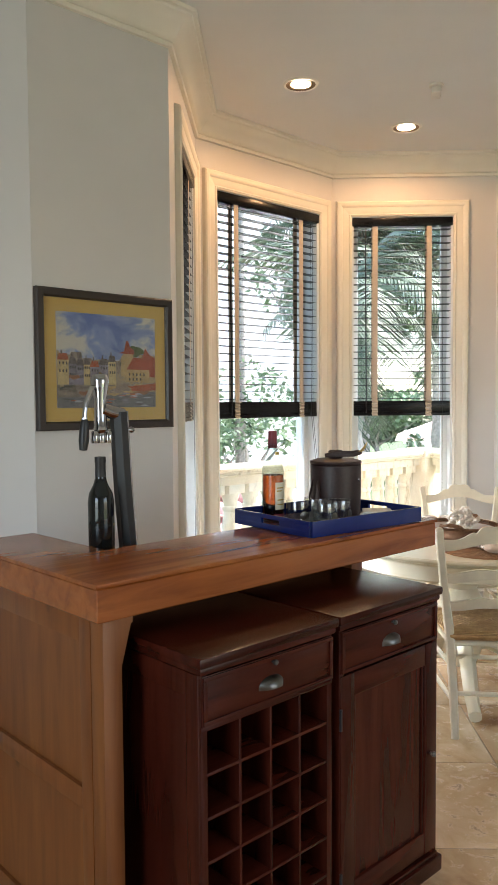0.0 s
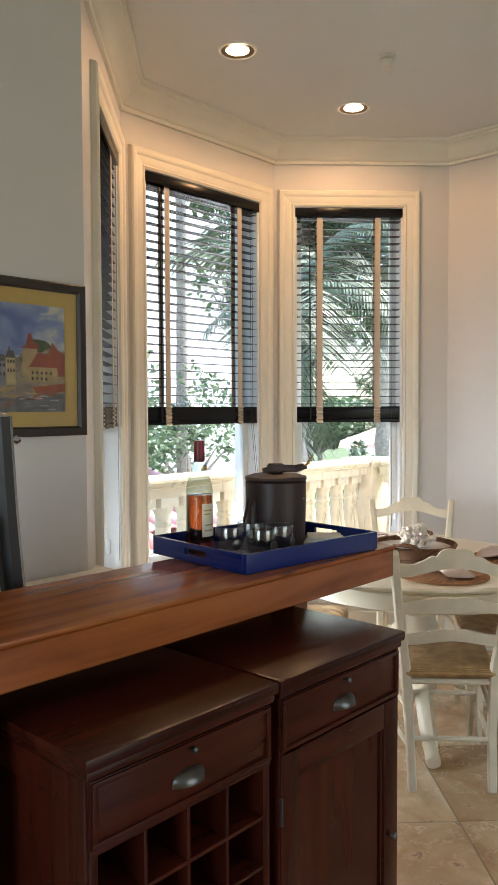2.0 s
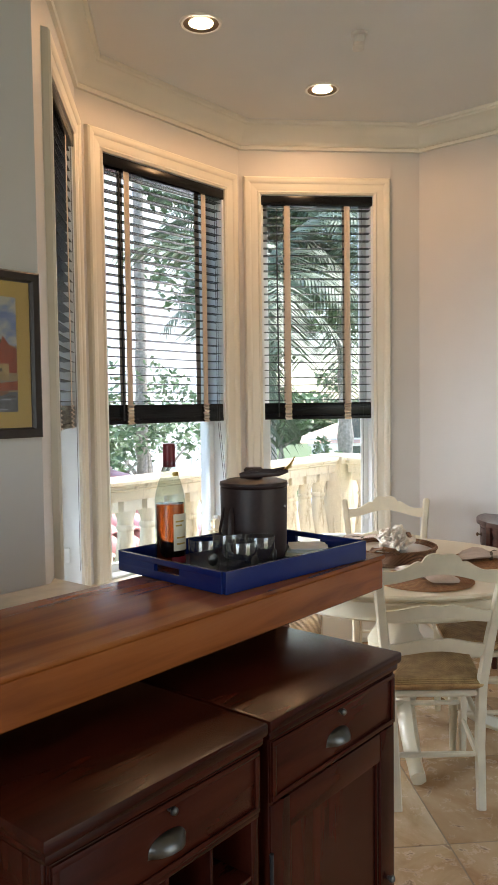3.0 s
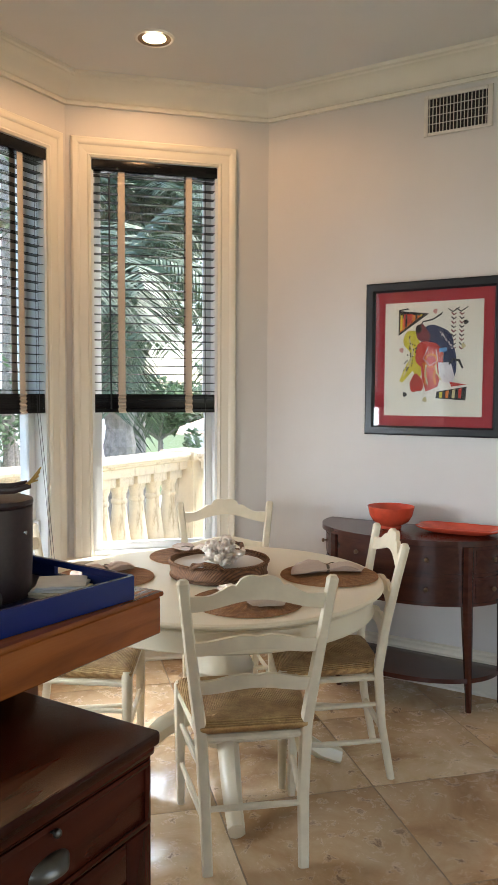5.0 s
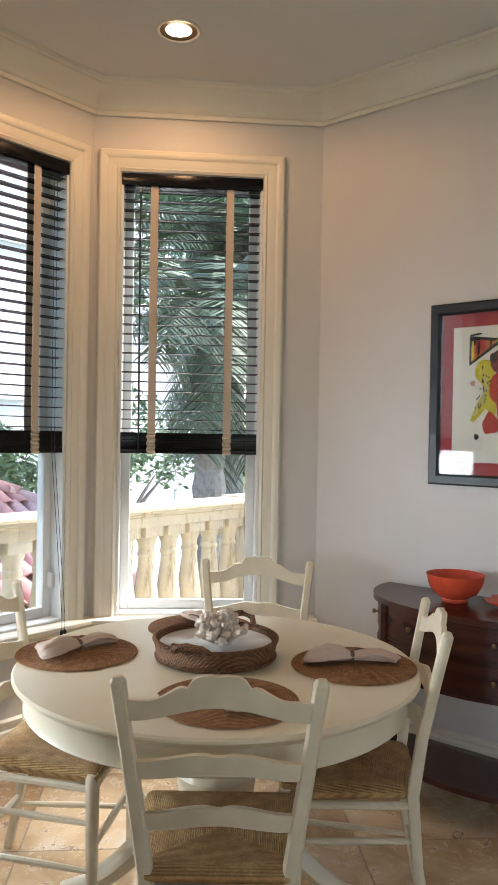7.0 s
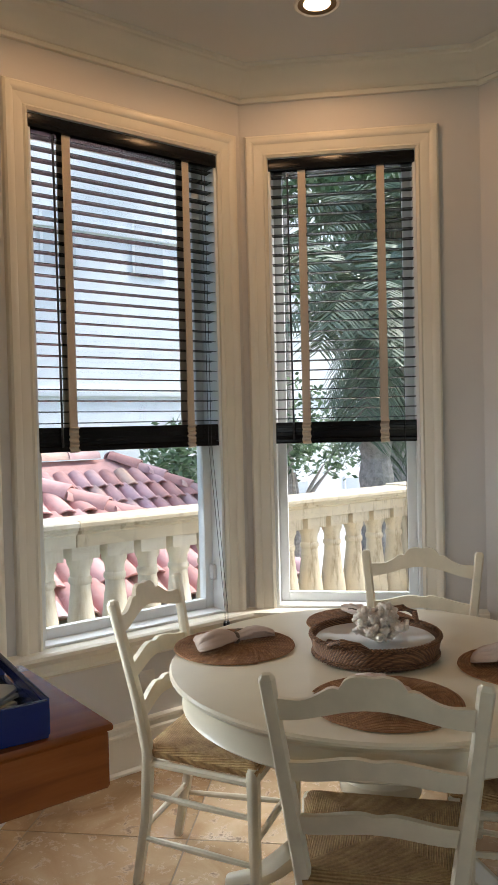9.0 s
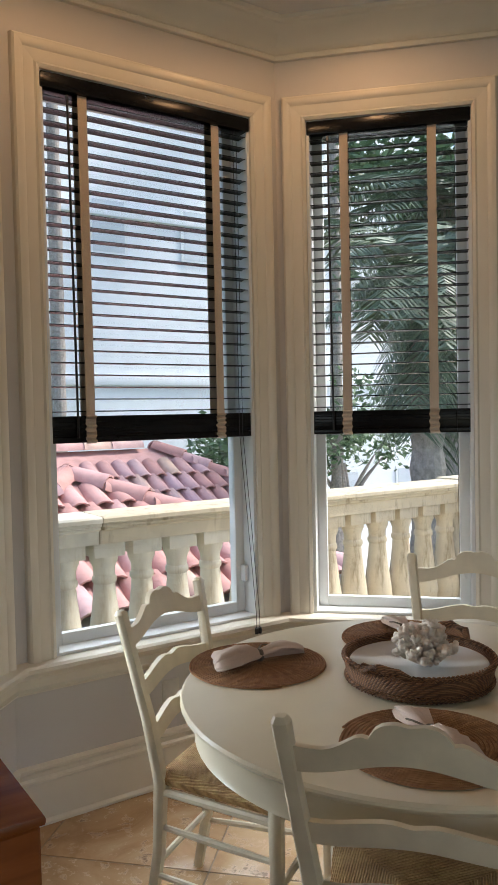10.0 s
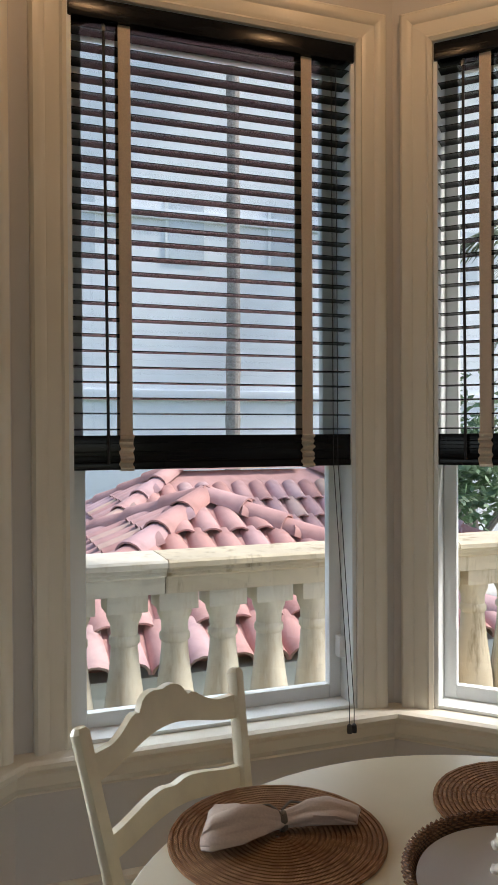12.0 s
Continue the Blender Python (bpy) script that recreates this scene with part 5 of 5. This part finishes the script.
bucket = thing("ice_bucket", "dark brown leather ice bucket with lid", "ice bucket", pose(2.390, 1.955, TZ) @ Matrix.Diagonal((0.94, 0.94, 0.96, 1)))
part("body", lathe([(0, 0.0), (0.086, 0.0), (0.090, 0.004), (0.093, 0.10), (0.094, 0.190), (0.090, 0.193), (0, 0.193)], 44), LEATHER, bucket)
part("lid", lathe([(0, 0.1935), (0.094, 0.1935), (0.096, 0.198), (0.094, 0.205), (0.07, 0.212), (0, 0.215)], 44), LEATHER, bucket)
part("lid_knob", lathe([(0.022, 0.213), (0.026, 0.218), (0.027, 0.238), (0.022, 0.243), (0, 0.244)], 22), LEATHER, bucket)
part("strap", tube([(-0.092, 0.03, 0.14), (-0.099, 0.03, 0.115), (-0.110, 0.03, 0.085), (-0.111, 0.03, 0.070), (-0.093, 0.03, 0.062)], [0.003, 0.004, 0.004, 0.004, 0.003], 6), LEATHER, bucket, "hanging leather carrying strap")
part("stud", lathe([(0, 0.0), (0.005, 0.0), (0.004, 0.003), (0, 0.004)], 10), CHROME, bucket, "small metal stud", pose(0.094 * math.cos(-1.35), 0.094 * math.sin(-1.35), 0.14, 0, 90, math.degrees(-1.35)))
part("strap", tube([(-0.094, 0.0, 0.14), (-0.106, -0.005, 0.12), (-0.115, -0.01, 0.07), (-0.105, -0.012, 0.035), (-0.093, -0.01, 0.02)], [0.004, 0.012, 0.014, 0.012, 0.004], 8, flat=0.5), LEATHER, bucket, "leather side strap")
tongs = thing("ice_tongs", "dark ice tongs lying across the bucket lid", "tongs", pose(2.375, 1.93, TZ + 0.212, 0, 0, -18))
part("arm", tube([(-0.07, -0.028, 0.008), (-0.03, -0.034, 0.016), (0.03, -0.036, 0.014), (0.065, -0.03, 0.018)], [0.007, 0.009, 0.007, 0.006], 8, flat=0.5), LEATHER, tongs)
part("arm", tube([(-0.07, -0.028, 0.008), (-0.02, -0.045, 0.010), (0.03, -0.05, 0.008), (0.065, -0.045, 0.014)], [0.007, 0.008, 0.007, 0.006], 8, flat=0.5), LEATHER, tongs)
for k in range(4):
    part("claw", tube([(0.060, -0.034 - 0.004 * k, 0.016), (0.075, -0.03 - 0.005 * k, 0.020 + 0.004 * k), (0.088, -0.03 - 0.005 * k, 0.022 + 0.009 * k)], [0.003, 0.003, 0.0015], 6), GOLD, tongs, "brass claw")


def tumbler():
    g = thing("tumbler", "clear glass tumbler with metal crest on tray", "glass", None, "tumblers on the tray")
    part("glass", lathe([(0, 0.0), (0.030, 0.0), (0.034, 0.004), (0.038, 0.04), (0.0385, 0.078), (0.0379, 0.0795), (0.0372, 0.078)], 28), TUMBLERGLASS, g)
    part("crest", lathe([(0, 0), (0.015, 0.0), (0.013, 0.003), (0.006, 0.0045), (0, 0.005)], 16), PEWTER, g, "pewter oval crest", pose(0.0378, 0, 0.035, 0, 90, 0))
    return g


g0 = tumbler()
g0.matrix_basis = pose(2.165, 1.925, TZ, 0, 0, -105)
for x, y, a in ((2.195, 1.835, -85), (2.275, 1.845, -70), (2.262, 1.935, 30)):
    copy_thing(g0, pose(x, y, TZ, 0, 0, a))
for k in range(4):
    co_ = part("coaster", box((-0.05, -0.05, 0), (0.05, 0.05, 0.005), 0.0015), NAPKIN if k > 1 else LABEL, m=pose(2.478 + 0.006 * k, 1.845 + 0.004 * k, TZ + 0.0055 * k, 0, 0, 8 + 11 * k))
    tagged(co_, "thin pale square coaster in a stack", "coaster", "stack of coasters")

# ---------------------------------------------------------------- bottle opener and dark bottle behind the bar
opener = thing("bottle_opener", "black and chrome lever wine opener on stand", "wine opener", pose(1.60, 2.135, 0.871))
part("base", box((-0.115, -0.06, 0.0), (0.075, 0.07, 0.135), 0.006), BLACKPL, opener, "black base block")
part("column", tube([(0.050, 0.0, 0.13), (0.030, 0.0, 0.36), (0.018, 0.0, 0.585)], [0.027, 0.027, 0.026], 8, square=0.9), BLACKPL, opener, "slanted black column")
part("head", tube([(0.03, 0.0, 0.575), (-0.02, -0.003, 0.585), (-0.045, -0.005, 0.595)], [0.02, 0.022, 0.02], 12), CHROME, opener)
part("barrel", lathe([(0.016, 0.0), (0.022, 0.008), (0.018, 0.02), (0.018, 0.10), (0.023, 0.13), (0.026, 0.15), (0.021, 0.168), (0, 0.175)], 20), CHROME, opener, m=pose(-0.045, 0, 0.525))
for dx in (-0.022, 0.0, 0.024):
    part("clamp", lathe([(0, 0.0), (0.011, 0.0), (0.013, 0.01), (0.012, 0.03), (0.009, 0.035), (0, 0.036)], 14), CHROME, opener, m=pose(-0.045 + dx, -0.004, 0.495))
part("lever", tube([(-0.045, 0, 0.66), (-0.075, -0.005, 0.655), (-0.10, -0.01, 0.61), (-0.106, -0.01, 0.56)], [0.008, 0.008, 0.0075, 0.007], 10), CHROME, opener)
part("grip", lathe([(0, 0.0), (0.011, 0.002), (0.015, 0.03), (0.013, 0.07), (0.009, 0.09), (0, 0.091)], 16), BLACKPL, opener, "black lever grip", pose(-0.11, -0.01, 0.475, 0, 4, 0))
part("side_knob", lathe([(0.006, 0), (0.007, 0.012), (0.011, 0.018), (0.008, 0.026), (0, 0.027)], 12), CHROME, opener, m=pose(0.042, 0, 0.53, 0, 90, 0))

dark = thing("wine_bottle", "dark unopened red wine bottle behind the bar", "bottle", pose(1.545, 2.125, 1.0065))
part("glass", lathe([(0, 0.0), (0.034, 0.0), (0.0375, 0.005), (0.0378, 0.19), (0.034, 0.215), (0.021, 0.24), (0.0155, 0.26), (0.0145, 0.30), (0.0155, 0.304), (0.0155, 0.318), (0, 0.319)], 32), plain("bottle_black", (0.008, 0.010, 0.010), 0.06), dark)
part("label", wrap(0.0381, -1.2, 0.1, 0.06, 0.15), plain("dark_label", (0.02, 0.018, 0.015), 0.5), dark)
part("printed_line", wrap(0.0384, -1.0, -0.3, 0.12, 0.128), GOLD, dark)
part("capsule", lathe([(0.0158, 0.262), (0.0150, 0.30), (0.0162, 0.305), (0.0162, 0.320), (0, 0.321)], 20), BLACKPL, dark)

# ---------------------------------------------------------------- balcony and outdoors
bal = thing("balcony", "stone balcony deck outside the bay", "balcony", kind="structure")
part("deck", prism([(-1.0, 3.70), (3.0, 3.95), (4.5, 3.95), (5.4, 3.05), (6.42, 3.0), (6.42, 4.42), (-1.0, 4.42)], -0.25, 0.05), STONE, bal, smooth=0)
rail = thing("balustrade", "weathered cream cast-stone balustrade of vase balusters", "balustrade", pose(0, 4.28, 0.05))
RT_ = 0.98
HALF = [(0.128, RT_), (0.140, RT_ - 0.008), (0.140, RT_ - 0.026), (0.124, RT_ - 0.031), (0.124, RT_ - 0.044), (0.108, RT_ - 0.049), (0.108, RT_ - 0.060), (0.088, RT_ - 0.070), (0.084, RT_ - 0.13)]
RPROF = HALF + [(-y, z) for y, z in HALF[::-1]]
joints = [-0.9, 1.2, 2.5, 3.72, 4.95, 6.2]
for a, b in zip(joints, joints[1:]):
    part("handrail", loft([[(x, y, z) for y, z in RPROF] for x in (a + 0.002, b - 0.002)]), STONE if b < 4.5 else STONEDIRTY, rail, smooth=20)
part("plinth", box((-0.9, -0.10, 0.0), (6.2, 0.10, 0.12), 0.008), STONE, rail)
part("pillar", box((6.2, -0.14, 0.0), (6.48, 0.14, 0.92), 0.01), STONEDIRTY, rail)
part("pillar_cap", box((6.17, -0.17, 0.92), (6.51, 0.17, 0.99), 0.012), STONEDIRTY, rail)
BAL = [(0.072, 0.165), (0.072, 0.185), (0.058, 0.20), (0.062, 0.215), (0.080, 0.27), (0.086, 0.33), (0.080, 0.40), (0.066, 0.50), (0.054, 0.60), (0.050, 0.655), (0.058, 0.665), (0.058, 0.685), (0.050, 0.695), (0.052, 0.73), (0.066, 0.765), (0.066, 0.785)]
bm = lathe(BAL, 20)
box((-0.075, -0.075, 0.12), (0.075, 0.075, 0.165), 0.004, bm)
box((-0.075, -0.075, 0.785), (0.075, 0.075, RT_ - 0.131), 0.004, bm)
bme = mesh_of("baluster", bm, STONE, 40)
bme2 = bme.copy()
bme2.materials.clear()
bme2.materials.append(STONEDIRTY)
x = -0.62
while x < 6.15:
    share("baluster", bme if x < 4.5 else bme2, rail, pose(x, 0, 0, 0, 0, 0))
    x += 0.191
rail2 = thing("balustrade", "return run of weathered cream stone balustrade", "balustrade", pose(6.34, 4.14, 0.05, 0, 0, -90))
part("handrail", loft([[(x, y, z) for y, z in RPROF] for x in (0.035, 1.4)]), STONEDIRTY, rail2, smooth=20)
for k in range(7):
    share("baluster", bme2, rail2, pose(0.14 + 0.191 * k, 0, 0))

ground = part("ground", box((-80, -60, -3.3), (120, 160, -3.2)), GRASS, smooth=0)
tagged(ground, "green lawn far below the balcony", "lawn", kind="structure")
drive = part("road", box((14.0, 12.5, -3.195), (60, 22.0, -3.18)), STUCCO, smooth=0)
tagged(drive, "pale driveway crossing the lawn", "road", kind="structure")


def clay_tile(length, r, thick=0.018):
    """A half-barrel tile lying along +y, hollow side down."""
    n, rings = 7, []
    for y, f in ((0, 1.0), (length, 0.84)):
        rings.append([(r * f * math.cos(math.pi * k / n), y, r * f * 0.9 * math.sin(math.pi * k / n)) for k in range(n + 1)]
                     + [((r - thick) * f * math.cos(math.pi * k / n), y, (r - thick) * f * 0.9 * math.sin(math.pi * k / n)) for k in range(n, -1, -1)])
    return loft(rings)


TILE = mesh_of("roof_tile", clay_tile(0.44, 0.116), CLAY, 40)
CAP = mesh_of("ridge_tile", clay_tile(0.47, 0.135), CLAY, 40)


def hip_roof(label, apex, half, drop, faces, turn, below, ridge=0.0):
    """A hipped roof of barrel tiles with capped hips; ridge: half its ridge's length along x."""
    rf = thing("tiled_roof", label, "roof", pose(*apex, 0, 0, turn))
    bm = bmesh.new()
    t0, t1 = bm.verts.new((-ridge - 0.001, 0, 0.025)), bm.verts.new((ridge + 0.001, 0, 0.025))
    c = [bm.verts.new((sx * (half + ridge), sy * half, -drop + 0.025)) for sx, sy in ((-1, -1), (1, -1), (1, 1), (-1, 1))]
    bm.faces.new((c[0], c[1], t1, t0))
    bm.faces.new((c[1], c[2], t1))
    bm.faces.new((c[2], c[3], t0, t1))
    bm.faces.new((c[3], c[0], t0))
    part("decking", bm, CLAY, rf, smooth=0)
    slope = math.hypot(half, drop)
    tilt = math.degrees(math.atan2(drop, half))
    rnd = random.Random(3)
    for f in faces:
        base = pose({1: ridge, 3: -ridge}.get(f, 0), 0, 0, 0, 0, 90 * f)
        extra = ridge if f in (0, 2) else 0
        rows = int(slope / 0.37)
        for r in range(rows):
            up = r * 0.37
            hw = half * (1 - (up + 0.18) / slope) + extra
            cols = int(2 * hw / 0.225)
            for k in range(cols + 1):
                xx = (k - cols / 2) * 0.225
                if abs(xx) > hw:
                    continue
                y = -half + up * half / slope
                z = -drop + up * drop / slope
                share("roof_tile", TILE, rf, base @ pose(xx + rnd.uniform(-0.006, 0.006), y - 0.05, z - 0.012, tilt - 2.2 + rnd.uniform(-0.7, 0.7), 0, rnd.uniform(-1.2, 1.2)))
    for sx, sy in ((-1, -1), (1, -1), (1, 1), (-1, 1)):
        ln = math.hypot(half * math.sqrt(2), drop)
        ang = math.degrees(math.atan2(drop, half * math.sqrt(2)))
        az = math.degrees(math.atan2(-sy, -sx)) - 90
        for k in range(int(ln / 0.40)):
            d = k * 0.40 / ln
            share("ridge_tile", CAP, rf, pose(sx * half * (1 - d) + sx * ridge, sy * half * (1 - d), -drop * (1 - d) + 0.045, 0, 0, az) @ pose(0, 0, 0, ang - 2.5, 0, 0))
    for k in range(int(2 * ridge / 0.4)):
        share("ridge_tile", CAP, rf, pose(-ridge + 0.4 * k, 0, 0.045, 0, 0, -90))
    part("fascia", box((-half - ridge - 0.02, -half - 0.02, -drop - 0.24), (half + ridge + 0.02, half + 0.02, -drop - 0.035)), STUCCO, rf, smooth=0)
    part("wall", box((-half - ridge + 0.3, -half + 0.3, below - apex[2]), (half + ridge - 0.3, half - 0.3, -drop - 0.241)), STUCCO, rf, smooth=0)
    return rf


hip_roof("pink clay barrel-tile hip roof below the balcony", (4.95, 7.95, 0.90), 1.9, 0.86, (0, 1, 3), 0, -3.2)
hip_roof("second pink clay barrel-tile roof behind the first", (6.3, 10.7, 1.0), 1.6, 0.9, (0, 1, 3), 0, -3.2, 0.95)


# palms
def palm(label, x, y, z0, h, fronds, length, seed, skirt=0, r0=0.20):
    r = random.Random(seed)
    p = thing("palm_tree", label, "palm tree", pose(x, y, z0), "palms in the garden")
    pts, rad = [], []
    for k in range(26):
        f = k / 25
        pts.append((0.15 * math.sin(f * 2.2), 0.1 * math.sin(f * 1.5), h * f))
        rad.append(r0 * (1.0 - 0.25 * f) * (1.10 if k % 2 else 0.94) * r.uniform(0.95, 1.05))
    part("trunk", tube(pts, rad, 14), BARK, p, smooth=0)
    bm = bmesh.new()
    top = Vector(pts[-1])
    for i in range(fronds + skirt):
        az = r.uniform(0, 2 * math.pi)
        el = r.uniform(-0.2, 1.2) if i < fronds else r.uniform(-1.35, -0.8)
        ln = length * r.uniform(0.8, 1.1)
        d = Vector((math.cos(az) * math.cos(el), math.sin(az) * math.cos(el), math.sin(el)))
        q = top.copy() - Vector((0, 0, 0.4 * r.random() if i >= fronds else 0))
        spine = []
        for k in range(15):
            spine.append(q.copy())
            d = (d + Vector((0, 0, -0.085))).normalized()
            q += d * ln / 14
        for k in range(1, 15):
            a = spine[k]
            dirn = (spine[k] - spine[k - 1]).normalized()
            side = dirn.cross(Vector((0, 0, 1))).normalized()
            for half_ in (0, 0.5):
                b0 = a - dirn * (ln / 14) * half_
                wl = ln * 0.34 * math.sin(math.pi * (k + 1 - half_) / 17) ** 0.7
                for s in (-1, 1):
                    tip = b0 + side * s * wl * 0.86 + dirn * wl * 0.55 - Vector((0, 0, wl * r.uniform(0.25, 0.6)))
                    wdt = dirn * 0.020
                    midp = (b0 + tip) / 2 + Vector((0, 0, wl * 0.08))
                    vs = [bm.verts.new(b0 - wdt), bm.verts.new(b0 + wdt), bm.verts.new(midp + wdt), bm.verts.new(tip), bm.verts.new(midp - wdt)]
                    bm.faces.new(vs)
    part("crown", bm, PALM, p, "drooping green fronds", smooth=0)
    return p


palm("shaggy palm with hanging dry fronds", 9.9, 8.1, -3.2, 6.5, 32, 2.0, 1, 10, 0.26)
palm("slender grey palm trunk with green crown", 12.6, 10.0, -3.2, 8.2, 28, 2.2, 2, 6, 0.20)
palm("tall slender palm beyond the roof", 17.5, 19.0, -3.2, 17.0, 22, 2.4, 4, 0, 0.2)
palm("tall slender palm beyond the roof", 9.3, 20.6, -3.2, 18.0, 22, 2.4, 5, 0, 0.20)
palm("slender palm at the garden's edge", 14.2, 9.2, -3.2, 7.6, 30, 2.6, 8, 4, 0.18)


def leafy(name, label, cat, x, y, z0, h, rx, rz, leaves, size, seed, trunk=True):
    r = random.Random(seed)
    t = thing(name, label, cat, pose(x, y, z0), "garden greenery")
    if trunk:
        bm = tube([(0, 0, 0), (0.1, 0, h * 0.4), (0.0, 0.1, h * 0.8)], [0.22, 0.16, 0.07], 10)
        for k in range(5):
            a = k * 1.3
            tube([(0.05, 0.05, h * 0.45), (math.cos(a) * rx * 0.4, math.sin(a) * rx * 0.4, h * 0.7), (math.cos(a) * rx * 0.7, math.sin(a) * rx * 0.7, h * 0.85)], [0.09, 0.06, 0.02], 6, bm)
        part("trunk", bm, BARK, t)
    clumps = [(r.gauss(0, 0.42), r.gauss(0, 0.42), r.gauss(0, 0.42), r.uniform(0.25, 0.5)) for _ in range(26)]
    verts, faces = [], []
    for i in range(leaves):
        cx, cy, cz, cr = clumps[i % len(clumps)]
        d = Vector((r.gauss(0, 1), r.gauss(0, 1), r.gauss(0, 1))).normalized() * cr * r.uniform(0.6, 1.0)
        c = Vector(((cx + d.x) * rx, (cy + d.y) * rx, h + (cz + d.z) * rz))
        u = Vector((r.gauss(0, 1), r.gauss(0, 1), r.gauss(0, 0.6))).normalized() * size * r.uniform(0.6, 1.2)
        w = u.cross(Vector((r.gauss(0, 1), r.gauss(0, 1), r.gauss(0, 1)))).normalized() * size * 0.4
        k = len(verts)
        verts += [c - u, c + w, c + u, c - w]
        faces.append((k, k + 1, k + 2, k + 3))
    me = bpy.data.meshes.new("crown")
    me.from_pydata(verts, [], faces)
    me.materials.append(LEAF)
    cr_ = new("crown", me)
    cr_.parent = t
    return t


leafy("tree", "tall leafy tree crowding behind the palms", "tree", 16.2, 13.6, -3.2, 9.0, 2.7, 2.6, 7000, 0.17, 22)
for k, (x, y) in enumerate(((13.0, 17.4), (15.3, 18.4), (17.8, 18.9))):
    leafy("tree", "leafy green tree along the pale house", "tree", x, y, -3.2, 3.3 + 0.3 * k, 1.7, 1.7, 1500, 0.15, 30 + k)
for k in range(7):
    leafy("tree", "rounded green tree in a distant row", "tree", 36.0 + 3.0 * k, 34.0 - 4.2 * k, -3.2, 3.6 + 0.4 * math.sin(k * 2.1), 3.4, 2.0, 2600, 0.34, 40 + k)
leafy("shrub", "clipped green shrub by the palms", "shrub", 13.4, 8.7, -3.2, 3.0, 0.55, 0.75, 3000, 0.07, 26, False)
leafy("shrub", "low green hedge shrub under the balcony", "shrub", 8.6, 6.6, -3.2, 1.6, 1.3, 1.0, 3500, 0.09, 27, False)
leafy("shrub", "low green hedge shrub under the balcony", "shrub", 7.4, 9.4, -3.2, 2.0, 1.3, 1.0, 3500, 0.09, 28, False)


PALE = painted("white_render", (0.82, 0.84, 0.86), 0.9, 0.03, 0.4, 2, 40)


def house(x, y, w, d, h, turn, label, paint=STUCCO, glaze=DARKGLASS):
    hs = thing("house", label, "house", pose(x, y, -3.2, 0, 0, turn), "neighbouring houses")
    part("wall", box((-w / 2, -d / 2, 0), (w / 2, d / 2, h)), paint, hs, smooth=0)
    for z in (h * 0.33, h * 0.62, h * 0.97):
        part("string_course", box((-w / 2 - 0.12, -d / 2 - 0.12, z), (w / 2 + 0.12, d / 2 + 0.12, z + 0.28), 0.03), paint, hs)
    k = 0
    for f in range(2):
        for i in range(int(w / 3)):
            xx = -w / 2 + 1.5 + i * 3.0
            z = 0.9 + f * h * 0.5
            wd = part("window", box((xx - 0.6, -d / 2 - 0.05, z), (xx + 0.6, -d / 2 - 0.01, z + 1.7)), WHITE, hs, smooth=0)
            part("pane", box((xx - 0.5, -d / 2 - 0.06, z + 0.1), (xx + 0.5, -d / 2 - 0.051, z + 1.6)), glaze, wd, smooth=0)
    bm = bmesh.new()
    t1, t2 = bm.verts.new((-w / 4, 0, h + d * 0.22)), bm.verts.new((w / 4, 0, h + d * 0.22))
    c = [bm.verts.new((sx * (w / 2 + 0.4), sy * (d / 2 + 0.4), h + 0.02)) for sx, sy in ((-1, -1), (1, -1), (1, 1), (-1, 1))]
    bm.faces.new((c[0], c[1], t2, t1))
    bm.faces.new((c[2], c[3], t1, t2))
    bm.faces.new((c[1], c[2], t2))
    bm.faces.new((c[3], c[0], t1))
    bm.faces.new(c[::-1])
    part("roof", bm, CLAY, hs, smooth=0)
    return hs


house(27.0, 13.5, 9, 5, 3.3, -55, "low white stucco neighbouring house behind trees", PALE)

house(13.5, 26.0, 25, 8, 17.0, 0, "large pale neighbouring house beyond the roofs", PALE, plain("pale_window", (0.60, 0.64, 0.67), 0.15))

# ---------------------------------------------------------------- floor tiles
floor = thing("floor", "diagonal travertine tile floor, worn and warm beige", "floor", kind="structure")
part("grout_bed", prism([(x, y) for x, y in P], -0.08, -0.003), GROUT, floor, smooth=0)
S = 0.605
tile_me = mesh_of("tile", box((-S / 2 + 0.0025, -S / 2 + 0.0025, -0.02), (S / 2 - 0.0025, S / 2 - 0.0025, 0.0), 0.003), TRAV, 30)


def inside(x, y):
    c = False
    for (x0, y0), (x1, y1) in zip(P, P[1:] + P[:1]):
        if (y0 > y) != (y1 > y) and x < (x1 - x0) * (y - y0) / (y1 - y0) + x0:
            c = not c
    return c


for i in range(-14, 14):
    for j in range(-14, 14):
        u, v = (i + 0.5) * S, (j + 0.5) * S
        x, y = 4.452 + (u - v) * 0.70711, 1.339 + (u + v) * 0.70711
        if any(inside(x + dx, y + dy) for dx in (-0.4, 0, 0.4) for dy in (-0.4, 0, 0.4)):
            share("tile", tile_me, floor, pose(x, y, random.uniform(-0.0008, 0.0), 0, 0, 45 + 90 * random.randrange(4)))
